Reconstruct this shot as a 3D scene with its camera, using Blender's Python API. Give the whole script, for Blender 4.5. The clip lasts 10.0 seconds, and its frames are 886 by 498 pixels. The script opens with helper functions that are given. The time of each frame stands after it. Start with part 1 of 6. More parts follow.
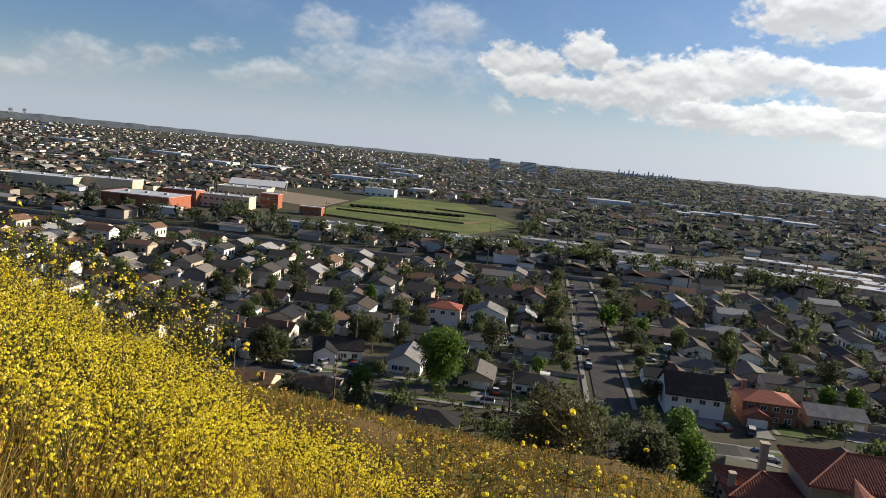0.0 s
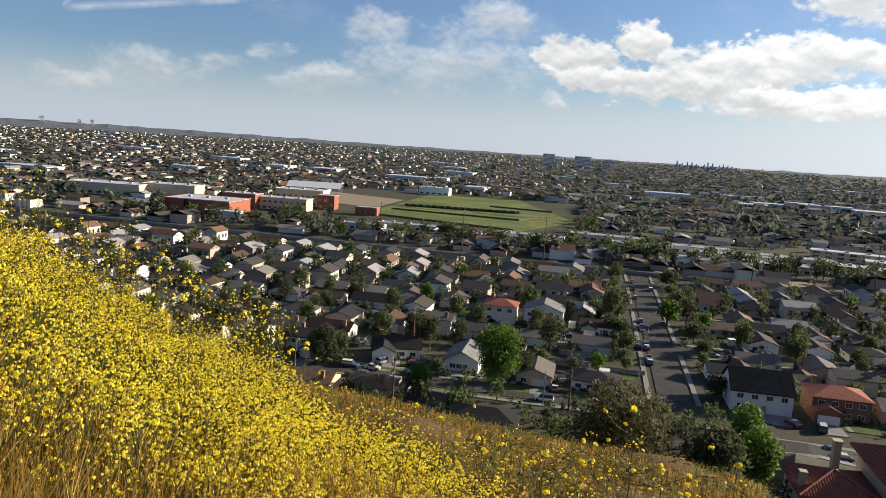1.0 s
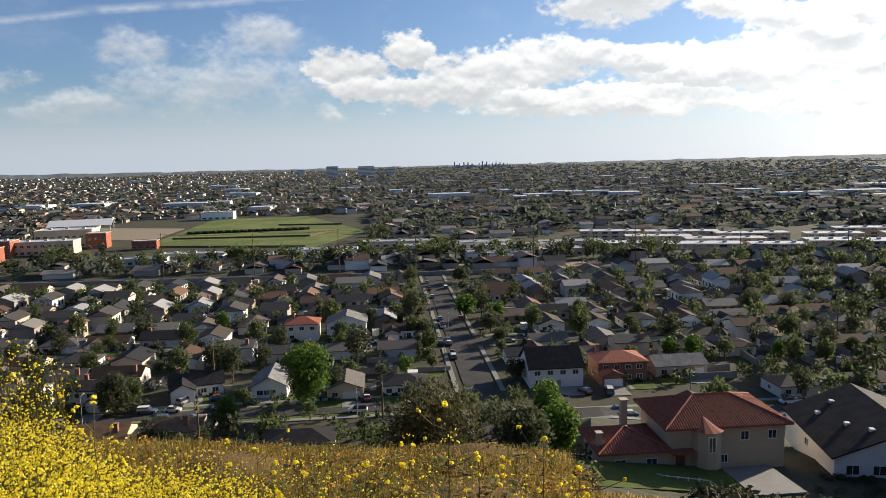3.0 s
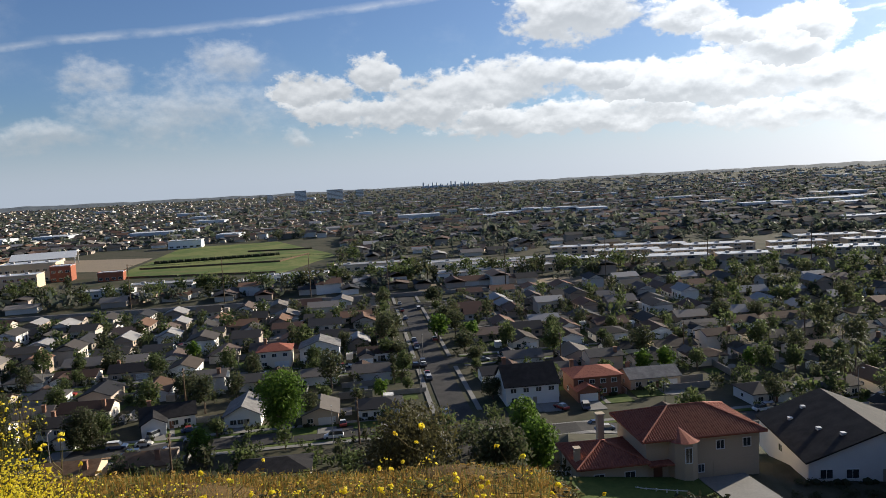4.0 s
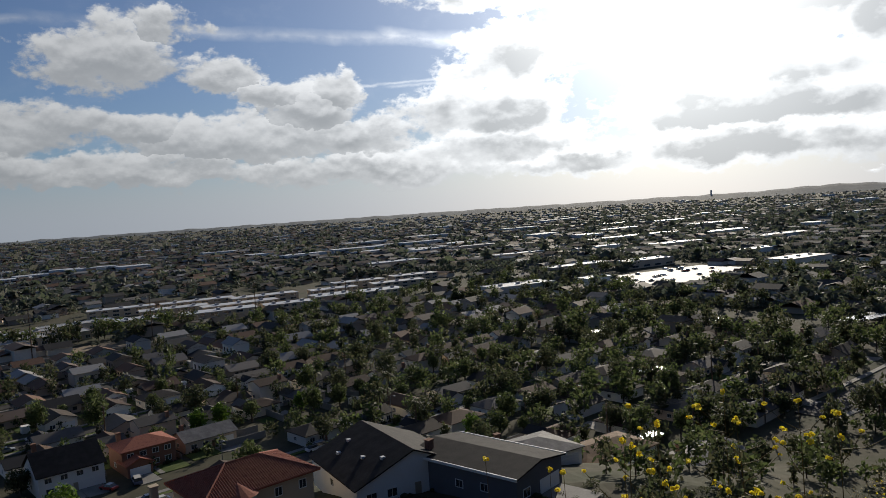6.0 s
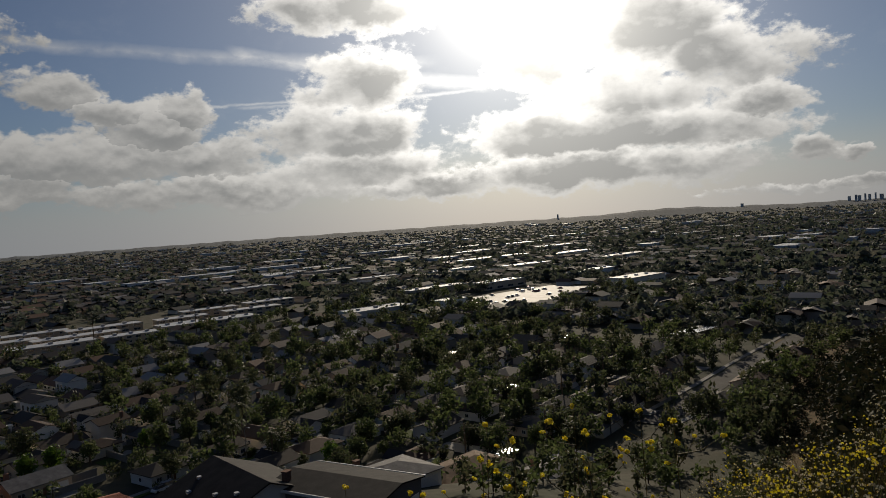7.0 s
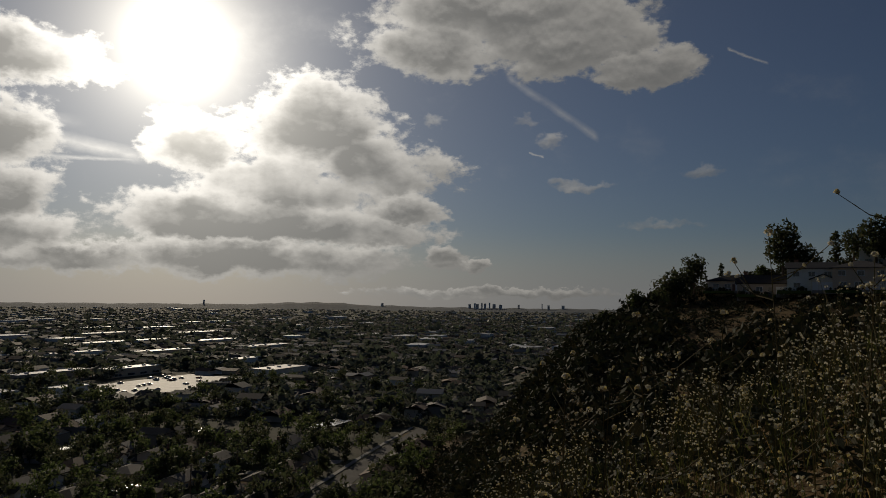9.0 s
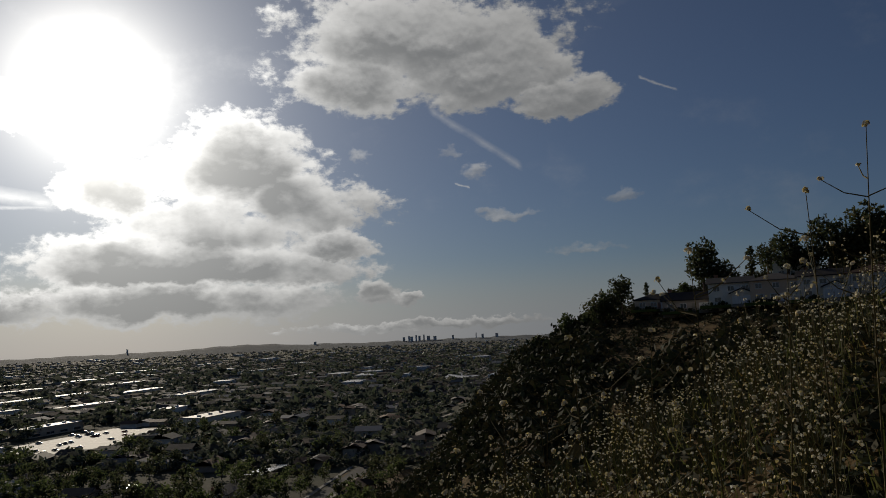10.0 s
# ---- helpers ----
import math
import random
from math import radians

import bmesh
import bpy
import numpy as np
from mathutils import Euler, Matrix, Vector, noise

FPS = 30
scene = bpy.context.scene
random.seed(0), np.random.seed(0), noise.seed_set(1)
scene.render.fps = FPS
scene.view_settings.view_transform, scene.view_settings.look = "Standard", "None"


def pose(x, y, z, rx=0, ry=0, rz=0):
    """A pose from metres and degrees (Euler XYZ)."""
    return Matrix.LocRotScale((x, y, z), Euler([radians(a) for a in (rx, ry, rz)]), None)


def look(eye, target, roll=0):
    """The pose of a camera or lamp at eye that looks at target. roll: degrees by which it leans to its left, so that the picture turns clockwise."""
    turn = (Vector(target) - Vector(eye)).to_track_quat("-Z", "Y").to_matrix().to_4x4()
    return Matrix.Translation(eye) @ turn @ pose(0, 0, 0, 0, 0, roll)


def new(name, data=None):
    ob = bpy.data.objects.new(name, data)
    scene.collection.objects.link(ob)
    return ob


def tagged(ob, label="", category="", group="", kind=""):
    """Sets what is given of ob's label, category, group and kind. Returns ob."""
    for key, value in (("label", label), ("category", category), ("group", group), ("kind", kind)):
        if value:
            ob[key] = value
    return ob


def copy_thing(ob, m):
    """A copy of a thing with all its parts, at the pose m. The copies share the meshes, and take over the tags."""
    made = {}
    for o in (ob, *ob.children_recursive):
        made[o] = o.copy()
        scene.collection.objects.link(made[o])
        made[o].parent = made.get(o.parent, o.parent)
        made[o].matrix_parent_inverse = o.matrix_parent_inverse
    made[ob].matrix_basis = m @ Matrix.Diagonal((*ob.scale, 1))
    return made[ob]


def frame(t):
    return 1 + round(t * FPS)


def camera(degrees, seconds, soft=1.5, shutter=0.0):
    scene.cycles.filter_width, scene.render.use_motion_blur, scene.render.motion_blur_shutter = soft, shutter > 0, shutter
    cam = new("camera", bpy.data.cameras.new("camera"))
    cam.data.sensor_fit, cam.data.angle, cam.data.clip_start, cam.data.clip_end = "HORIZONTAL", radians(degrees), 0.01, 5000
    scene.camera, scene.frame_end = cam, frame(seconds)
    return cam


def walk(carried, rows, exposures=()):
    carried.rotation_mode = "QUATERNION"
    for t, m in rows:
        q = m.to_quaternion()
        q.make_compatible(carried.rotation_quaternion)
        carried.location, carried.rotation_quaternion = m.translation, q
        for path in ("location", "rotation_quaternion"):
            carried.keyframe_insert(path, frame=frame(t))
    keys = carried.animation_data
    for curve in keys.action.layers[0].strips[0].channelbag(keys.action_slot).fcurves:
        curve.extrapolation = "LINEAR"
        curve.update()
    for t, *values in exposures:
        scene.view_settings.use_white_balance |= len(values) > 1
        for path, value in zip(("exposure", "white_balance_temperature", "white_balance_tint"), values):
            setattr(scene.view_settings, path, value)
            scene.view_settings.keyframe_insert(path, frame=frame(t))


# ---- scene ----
EYE = 60.0          # height of the hillside viewpoint over the plain
cam = camera(62.3, 10.0, soft=0.45)
PATH = ((0.0, 7.98, -7.89, -5.34), (0.5, 9.47, -8.04, -2.62), (1.0, 12.11, -8.38, -3.55), (1.5, 15.40, -7.50, -3.15),
        (2.0, 8.92, -6.39, -0.44), (2.5, 0.00, -7.26, 0.70), (2.7, -2.93, -7.35, 1.39), (3.8, -6.19, -5.76, 1.92),
        (4.0, -7.13, -5.62, 3.13), (4.3, -9.82, -4.60, 3.78), (4.5, -10.03, -4.24, 5.12), (5.0, -18.83, -4.80, 3.73),
        (5.5, -26.18, -3.30, 4.89), (5.6, -30.00, -2.93, 0.78), (6.0, -41.64, -3.39, 3.59), (6.2, -47.73, -5.27, 6.29),
        (7.3, -56.08, -0.48, 2.41), (7.5, -60.24, 0.19, 1.89), (8.0, -68.74, 3.44, 0.72), (8.3, -75.85, 3.13, -0.80),
        (8.5, -78.63, 3.68, 1.11), (9.0, -79.72, 4.09, -0.78), (9.5, -81.72, 3.01, -1.64), (10.0, -84.84, 6.54, 2.64))
walk(cam, [(t, pose(0, 0, EYE, 90 + pitch, roll, yaw)) for t, yaw, pitch, roll in PATH],
     exposures=((0.0, 0.78, 6350, 10), (1.0, 0.95, 6420, 10), (2.7, 0.95, 6400, 10), (4.5, 0.52, 6000, 10), (5.5, 0.15, 6000, 10), (6.2, -0.3, 6200, 10),
                (7.4, -1.1, 6800, 10), (8.2, -1.45, 6900, 10), (9.0, -1.58, 6800, 10), (10.0, -1.25, 6400, 10)))

# ---- sky and sun ----
SUN_AZ, SUN_EL = radians(59.2), radians(18.2)
TO_SUN = Vector((math.sin(SUN_AZ) * math.cos(SUN_EL), math.cos(SUN_AZ) * math.cos(SUN_EL), math.sin(SUN_EL)))
sun_data = bpy.data.lights.new("sun", "SUN")
sun_data.energy, sun_data.angle, sun_data.color = 5.0, radians(0.6), (1.0, 0.87, 0.68)
sun = new("sun", sun_data)
sun.matrix_world = look((0, 0, 400), Vector((0, 0, 400)) - TO_SUN)

world = bpy.data.worlds.new("sky")
scene.world = world
world.use_nodes = True
wt = world.node_tree
wt.nodes.clear()


def wn(kind, operation=""):
    nd = wt.nodes.new(kind)
    if operation:
        nd.operation = operation
    return nd


def wm(op, a, b=None, c=None, clamp=False):
    nd = wt.nodes.new("ShaderNodeMath")
    nd.operation, nd.use_clamp = op, clamp
    for i, v in enumerate((a, b, c)):
        if v is None:
            continue
        if isinstance(v, (int, float)):
            nd.inputs[i].default_value = v
        else:
            wt.links.new(v, nd.inputs[i])
    return nd.outputs[0]


def wmix(fac, a, b):
    nd = wt.nodes.new("ShaderNodeMix")
    nd.data_type = "RGBA"
    for s, v in ((nd.inputs[0], fac), (nd.inputs[6], a), (nd.inputs[7], b)):
        if isinstance(v, (int, float)):
            s.default_value = v
        elif isinstance(v, tuple):
            s.default_value = (*v, 1)
        else:
            wt.links.new(v, s)
    return nd.outputs[2]


def wstep(v, lo, hi):
    nd = wt.nodes.new("ShaderNodeMapRange")
    nd.interpolation_type = "SMOOTHSTEP"
    wt.links.new(v, nd.inputs[0])
    nd.inputs[1].default_value, nd.inputs[2].default_value = lo, hi
    return nd.outputs[0]


sky = wn("ShaderNodeTexSky")
sky.sky_type, sky.sun_disc, sky.sun_elevation, sky.sun_rotation = "NISHITA", False, SUN_EL, SUN_AZ
sky.altitude, sky.air_density, sky.dust_density, sky.ozone_density = 60.0, 1.0, 0.35, 3.0
coord = wn("ShaderNodeTexCoord").outputs["Generated"]
sep = wn("ShaderNodeSeparateXYZ")
wt.links.new(coord, sep.inputs[0])
az = wm("MULTIPLY", wm("ARCTAN2", sep.outputs[0], sep.outputs[1]), 180 / math.pi)
el = wm("MULTIPLY", wm("ARCSINE", sep.outputs[2]), 180 / math.pi)
flat = wn("ShaderNodeCombineXYZ")
wt.links.new(az, flat.inputs[0])
wt.links.new(wm("MULTIPLY", el, 1.5), flat.inputs[1])


def wnoise(scale, detail, rough, shift, lift=0.0):
    off = wn("ShaderNodeVectorMath", operation="ADD")
    wt.links.new(flat.outputs[0], off.inputs[0])
    off.inputs[1].default_value = (shift, shift * 0.7 + lift, shift * 0.3)
    nd = wn("ShaderNodeTexNoise")
    wt.links.new(off.outputs[0], nd.inputs["Vector"])
    nd.inputs["Scale"].default_value, nd.inputs["Detail"].default_value, nd.inputs["Roughness"].default_value = scale, detail, rough
    return wm("SUBTRACT", nd.outputs["Fac"], 0.5)


# cumulus banks: azimuth, elevation, half width, half height, in degrees
CLOUDS_SOFT = ((-17.5, 8.1, 2.6, 1.4), (-8.1, 9.0, 2.4, 1.9), (-10.9, 5.6, 7.3, 2.6), (-20.9, 4.0, 4.1, 1.2), (-25.6, 5.5, 1.4, 0.8),
               (-34.0, 3.6, 3.5, 1.6), (-29.1, 4.5, 2.3, 0.9), (-38.5, 2.8, 3.0, 0.9), (-4.1, 3.4, 0.9, 0.8),
               (78.3, 13.9, 1.0, 0.4), (87.9, 12.5, 1.0, 0.5), (99.4, 9.7, 1.3, 0.5), (86.0, 14.0, 1.0, 0.4), (90.0, 9.0, 2.5, 0.4), (96.0, 6.0, 2.5, 0.4))
CLOUDS_EAST = ((-2.2, 6.7, 3.4, 1.4), (1.7, 8.1, 1.9, 1.5), (0.8, 5.3, 4.4, 1.0), (8.5, 6.1, 5.7, 1.8), (5.4, 4.3, 3.4, 0.7),
               (13.1, 6.9, 4.7, 1.8), (5.0, 4.8, 5.7, 1.5), (20.0, 6.6, 3.5, 1.3), (17.8, 11.6, 5.2, 2.5), (25.1, 10.3, 2.8, 1.3),
               (21.5, 3.8, 7.7, 1.5), (31.7, 7.6, 3.8, 2.6), (34.5, 3.2, 6.8, 1.3), (13.0, 4.0, 5.0, 1.0), (22.0, 3.3, 14.0, 0.9))
CLOUDS_BANK = ((21.9, 13.8, 2.3, 1.4), (25.6, 10.6, 2.6, 1.4), (29.9, 8.8, 3.4, 1.3), (33.9, 9.2, 1.8, 1.5), (26.4, 5.6, 8.4, 2.2),
               (35.7, 5.6, 5.2, 1.8), (35.5, 3.2, 7.9, 1.0), (46.9, 10.2, 4.3, 3.2), (47.2, 7.0, 4.7, 2.3), (44.5, 4.0, 8.4, 1.9),
               (52.9, 2.5, 7.0, 0.9), (47.4, 16.1, 7.7, 2.1), (39.6, 3.0, 4.2, 1.5), (45.0, 6.5, 6.5, 2.6), (53.1, 2.7, 5.9, 1.2))
CLOUDS_WEST = ((69.2, 12.7, 5.8, 4.1), (73.6, 10.0, 6.5, 3.1), (67.7, 5.5, 10.1, 2.0), (65.1, 2.9, 10.1, 1.7), (60.7, 10.9, 3.5, 2.6),
               (76.6, 6.9, 3.0, 1.3), (80.2, 3.3, 1.4, 1.2), (82.3, 2.8, 1.1, 0.6), (84.0, 21.9, 10.6, 4.4), (95.4, 17.4, 3.7, 1.5),
               (79.2, 19.3, 5.9, 2.5), (84.5, 0.7, 10.0, 0.45), (90.0, 20.0, 7.0, 3.2), (62.0, 6.0, 6.0, 2.4), (68.5, 8.3, 8.5, 3.4))
# billows push the outlines in and out
puff = wnoise(0.16, 3.0, 0.5, 3.1)
curl = wnoise(0.42, 6.0, 0.58, 9.4)
crisp = wnoise(1.5, 5.0, 0.62, 15.0)
waz = wm("ADD", az, wm("ADD", wm("MULTIPLY", wnoise(0.22, 4.0, 0.55, 51.0), 4.0), wm("MULTIPLY", wnoise(0.8, 4.0, 0.6, 57.0), 2.2)))
wel = wm("ADD", el, wm("ADD", wm("MULTIPLY", wnoise(0.22, 4.0, 0.55, 63.0), 2.0), wm("MULTIPLY", wnoise(0.8, 4.0, 0.6, 69.0), 1.5)))


def bank(clouds):
    """How deep a direction lies inside any cloud of the bank, and how high: 1 at the crown, -1 at the flat base."""
    deep, high = None, None
    for ca, ce, cw, ch in clouds:
        u = wm("DIVIDE", wm("SUBTRACT", waz, ca), cw)
        v = wm("DIVIDE", wm("SUBTRACT", wel, ce), ch)
        v = wm("MAXIMUM", v, wm("MULTIPLY", v, -1.25))
        g = wm("SUBTRACT", 1.0, wm("MULTIPLY_ADD", v, v, wm("MULTIPLY", u, u)))
        up = wm("MULTIPLY_ADD", wm("DIVIDE", wm("SUBTRACT", wel, ce), ch), 0.6, g)
        deep = g if deep is None else wm("SMOOTH_MAX", deep, g, 0.2)
        high = up if high is None else wm("SMOOTH_MAX", high, up, 0.3)
    return wm("MAXIMUM", deep, -2.5), wm("SUBTRACT", high, deep)


billow = wm("ADD", wm("ADD", wm("MULTIPLY", puff, 2.0), wm("MULTIPLY", curl, 2.6)), wm("MULTIPLY", crisp, 1.5))
deep_s, high_s = bank(CLOUDS_SOFT)
deep_e, high_e = bank(CLOUDS_EAST)
deep_b, high_b = bank(CLOUDS_BANK)
deep_w, high_w = bank(CLOUDS_WEST)
cloud_s = wm("MULTIPLY", wstep(wm("ADD", deep_s, billow), -0.6, 1.5), 0.62)
firm = wm("MAXIMUM", deep_e, wm("MAXIMUM", deep_b, deep_w))
mass = wm("ADD", wm("ADD", firm, 0.32), billow)
cloud = wm("MAXIMUM", wstep(mass, -0.2, 0.6), cloud_s)
# height within the deepest bank
pick_b = wm("GREATER_THAN", deep_b, deep_e)
high = wm("ADD", wm("MULTIPLY", high_b, pick_b), wm("MULTIPLY", high_e, wm("SUBTRACT", 1.0, pick_b)))
pick_w = wm("GREATER_THAN", deep_w, wm("MAXIMUM", deep_e, deep_b))
high = wm("ADD", wm("MULTIPLY", high_w, pick_w), wm("MULTIPLY", high, wm("SUBTRACT", 1.0, pick_w)))
pick_s = wm("GREATER_THAN", deep_s, firm)
high = wm("ADD", wm("MULTIPLY", high_s, pick_s), wm("MULTIPLY", high, wm("SUBTRACT", 1.0, pick_s)))
# relief: lit towards the crown, grey along the flat bases
relief = wm("ADD", wm("MULTIPLY", wm("SUBTRACT", puff, wnoise(0.16, 3.0, 0.5, 3.1, 0.9)), 3.4), wm("MULTIPLY", wm("SUBTRACT", curl, wnoise(0.42, 6.0, 0.58, 9.4, 0.5)), 1.8))
low_side = wm("SUBTRACT", 1.0, wstep(wm("ADD", wm("MULTIPLY", high, 1.0), relief), -0.5, 0.85))
# backlit: thick hearts stay grey, rims shine
heart = wstep(wm("ADD", wm("ADD", firm, wm("MULTIPLY", puff, 2.2)), wm("MULTIPLY", curl, 1.1)), 0.15, 1.1)
# thin veil of broken cloud between the banks
veil = wm("MULTIPLY", wstep(wnoise(0.09, 8.0, 0.65, 40.0), 0.02, 0.3), 0.15)
# condensation trails: azimuth and elevation of both ends, half width, strength
trail = None
for a0, e0, a1, e1, hw, k in ((-39.0, 7.3, -18.0, 10.8, 0.35, 0.4), (-21.5, 10.4, 14.2, 14.2, 0.4, 0.36), (-39.2, 7.4, -34.7, 11.0, 0.3, 0.25),
                              (12.5, 14.2, 53.0, 12.1, 0.6, 0.36), (34.0, 9.4, 44.5, 9.8, 0.16, 0.55), (37.2, 19.5, 54.3, 17.1, 0.5, 0.8),
                              (37.4, 13.2, 57.3, 10.0, 0.7, 0.6), (37.5, 9.3, 57.0, 9.8, 0.18, 0.5), (84.5, 17.4, 91.7, 12.6, 0.45, 0.34),
                              (101.1, 18.4, 103.9, 17.1, 0.14, 0.6), (86.3, 11.6, 87.5, 11.3, 0.1, 0.6)):
    run = wm("DIVIDE", wm("SUBTRACT", az, a0), a1 - a0)
    mid = wm("MULTIPLY_ADD", run, e1 - e0, e0)
    d = wm("ABSOLUTE", wm("SUBTRACT", wm("ADD", el, wm("MULTIPLY", billow, 0.15)), mid))
    band = wm("SUBTRACT", 1.0, wm("DIVIDE", d, hw), clamp=True)
    ends = wm("MULTIPLY", wstep(run, -0.02, 0.06), wm("SUBTRACT", 1.0, wstep(run, 0.94, 1.02)))
    one = wm("MULTIPLY", wm("MULTIPLY", band, ends), wm("MULTIPLY_ADD", curl, k * 2.5, k * 0.75))
    trail = one if trail is None else wm("MAXIMUM", trail, one)
# nearness to the sun
dot = wn("ShaderNodeVectorMath", operation="DOT_PRODUCT")
wt.links.new(coord, dot.inputs[0])
dot.inputs[1].default_value = TO_SUN
off_sun = wm("MULTIPLY", wm("ARCCOSINE", wm("MINIMUM", dot.outputs["Value"], 1.0)), 180 / math.pi)
near_sun = wm("DIVIDE", 1.0, wm("ADD", 1.0, wm("POWER", wm("DIVIDE", off_sun, 11.0), 2.0)))
aureole = wm("POWER", wm("DIVIDE", 1.0, wm("ADD", 1.0, wm("POWER", wm("DIVIDE", off_sun, 3.4), 2.0))), 1.2)

sky_rgb = wn("ShaderNodeVectorMath", operation="SCALE")
sky_tint = wn("ShaderNodeVectorMath", operation="MULTIPLY")
wt.links.new(sky.outputs[0], sky_tint.inputs[0])
sky_tint.inputs[1].default_value = (0.88, 0.98, 1.2)
wt.links.new(sky_tint.outputs[0], sky_rgb.inputs[0])
sky_rgb.inputs[3].default_value = 0.048
white = wn("ShaderNodeVectorMath", operation="SCALE")
white.inputs[0].default_value = (1.0, 0.985, 0.95)
wt.links.new(wm("MULTIPLY_ADD", near_sun, 4.0, 0.40), white.inputs[3])
grey = wn("ShaderNodeVectorMath", operation="SCALE")
grey.inputs[0].default_value = (0.93, 0.97, 1.0)
wt.links.new(wm("MULTIPLY_ADD", near_sun, 0.35, 0.25), grey.inputs[3])
shade = wm("ADD", wm("MULTIPLY", low_side, wm("SUBTRACT", 0.82, wm("MULTIPLY", near_sun, 0.9))), wm("MULTIPLY", heart, wm("MULTIPLY", wm("MULTIPLY", near_sun, 2.6, clamp=True), 0.8)), clamp=True)
cloud_rgb = wmix(wm("MULTIPLY", shade, 0.95), white.outputs[0], grey.outputs[0])
soft = wmix(wm("MAXIMUM", trail, veil), sky_rgb.outputs[0], white.outputs[0])
# pale marine layer along the horizon
marine = wn("ShaderNodeVectorMath", operation="SCALE")
wt.links.new(wmix(wm("MULTIPLY", near_sun, 3.0, clamp=True), (0.82, 0.92, 1.06), (1.0, 0.94, 0.86)), marine.inputs[0])
wt.links.new(wm("MULTIPLY_ADD", near_sun, 1.75, 0.32), marine.inputs[3])
low = wm("SUBTRACT", 1.0, wstep(el, 0.0, 6.0))
soft = wmix(wm("MULTIPLY", low, 0.85), soft, marine.outputs[0])
filled = wmix(wm("MULTIPLY", cloud, 0.95), soft, cloud_rgb)
glow = wn("ShaderNodeVectorMath", operation="SCALE")
glow.inputs[0].default_value = (1.0, 0.95, 0.84)
wt.links.new(wm("MULTIPLY_ADD", aureole, 6.8, wm("MULTIPLY", near_sun, 0.42)), glow.inputs[3])
total = wn("ShaderNodeVectorMath", operation="ADD")
wt.links.new(filled, total.inputs[0])
wt.links.new(glow.outputs[0], total.inputs[1])
bg = wn("ShaderNodeBackground")
wt.links.new(total.outputs[0], bg.inputs[0])
bg.inputs[1].default_value = 1.0
wt.links.new(bg.outputs[0], wn("ShaderNodeOutputWorld").inputs[0])


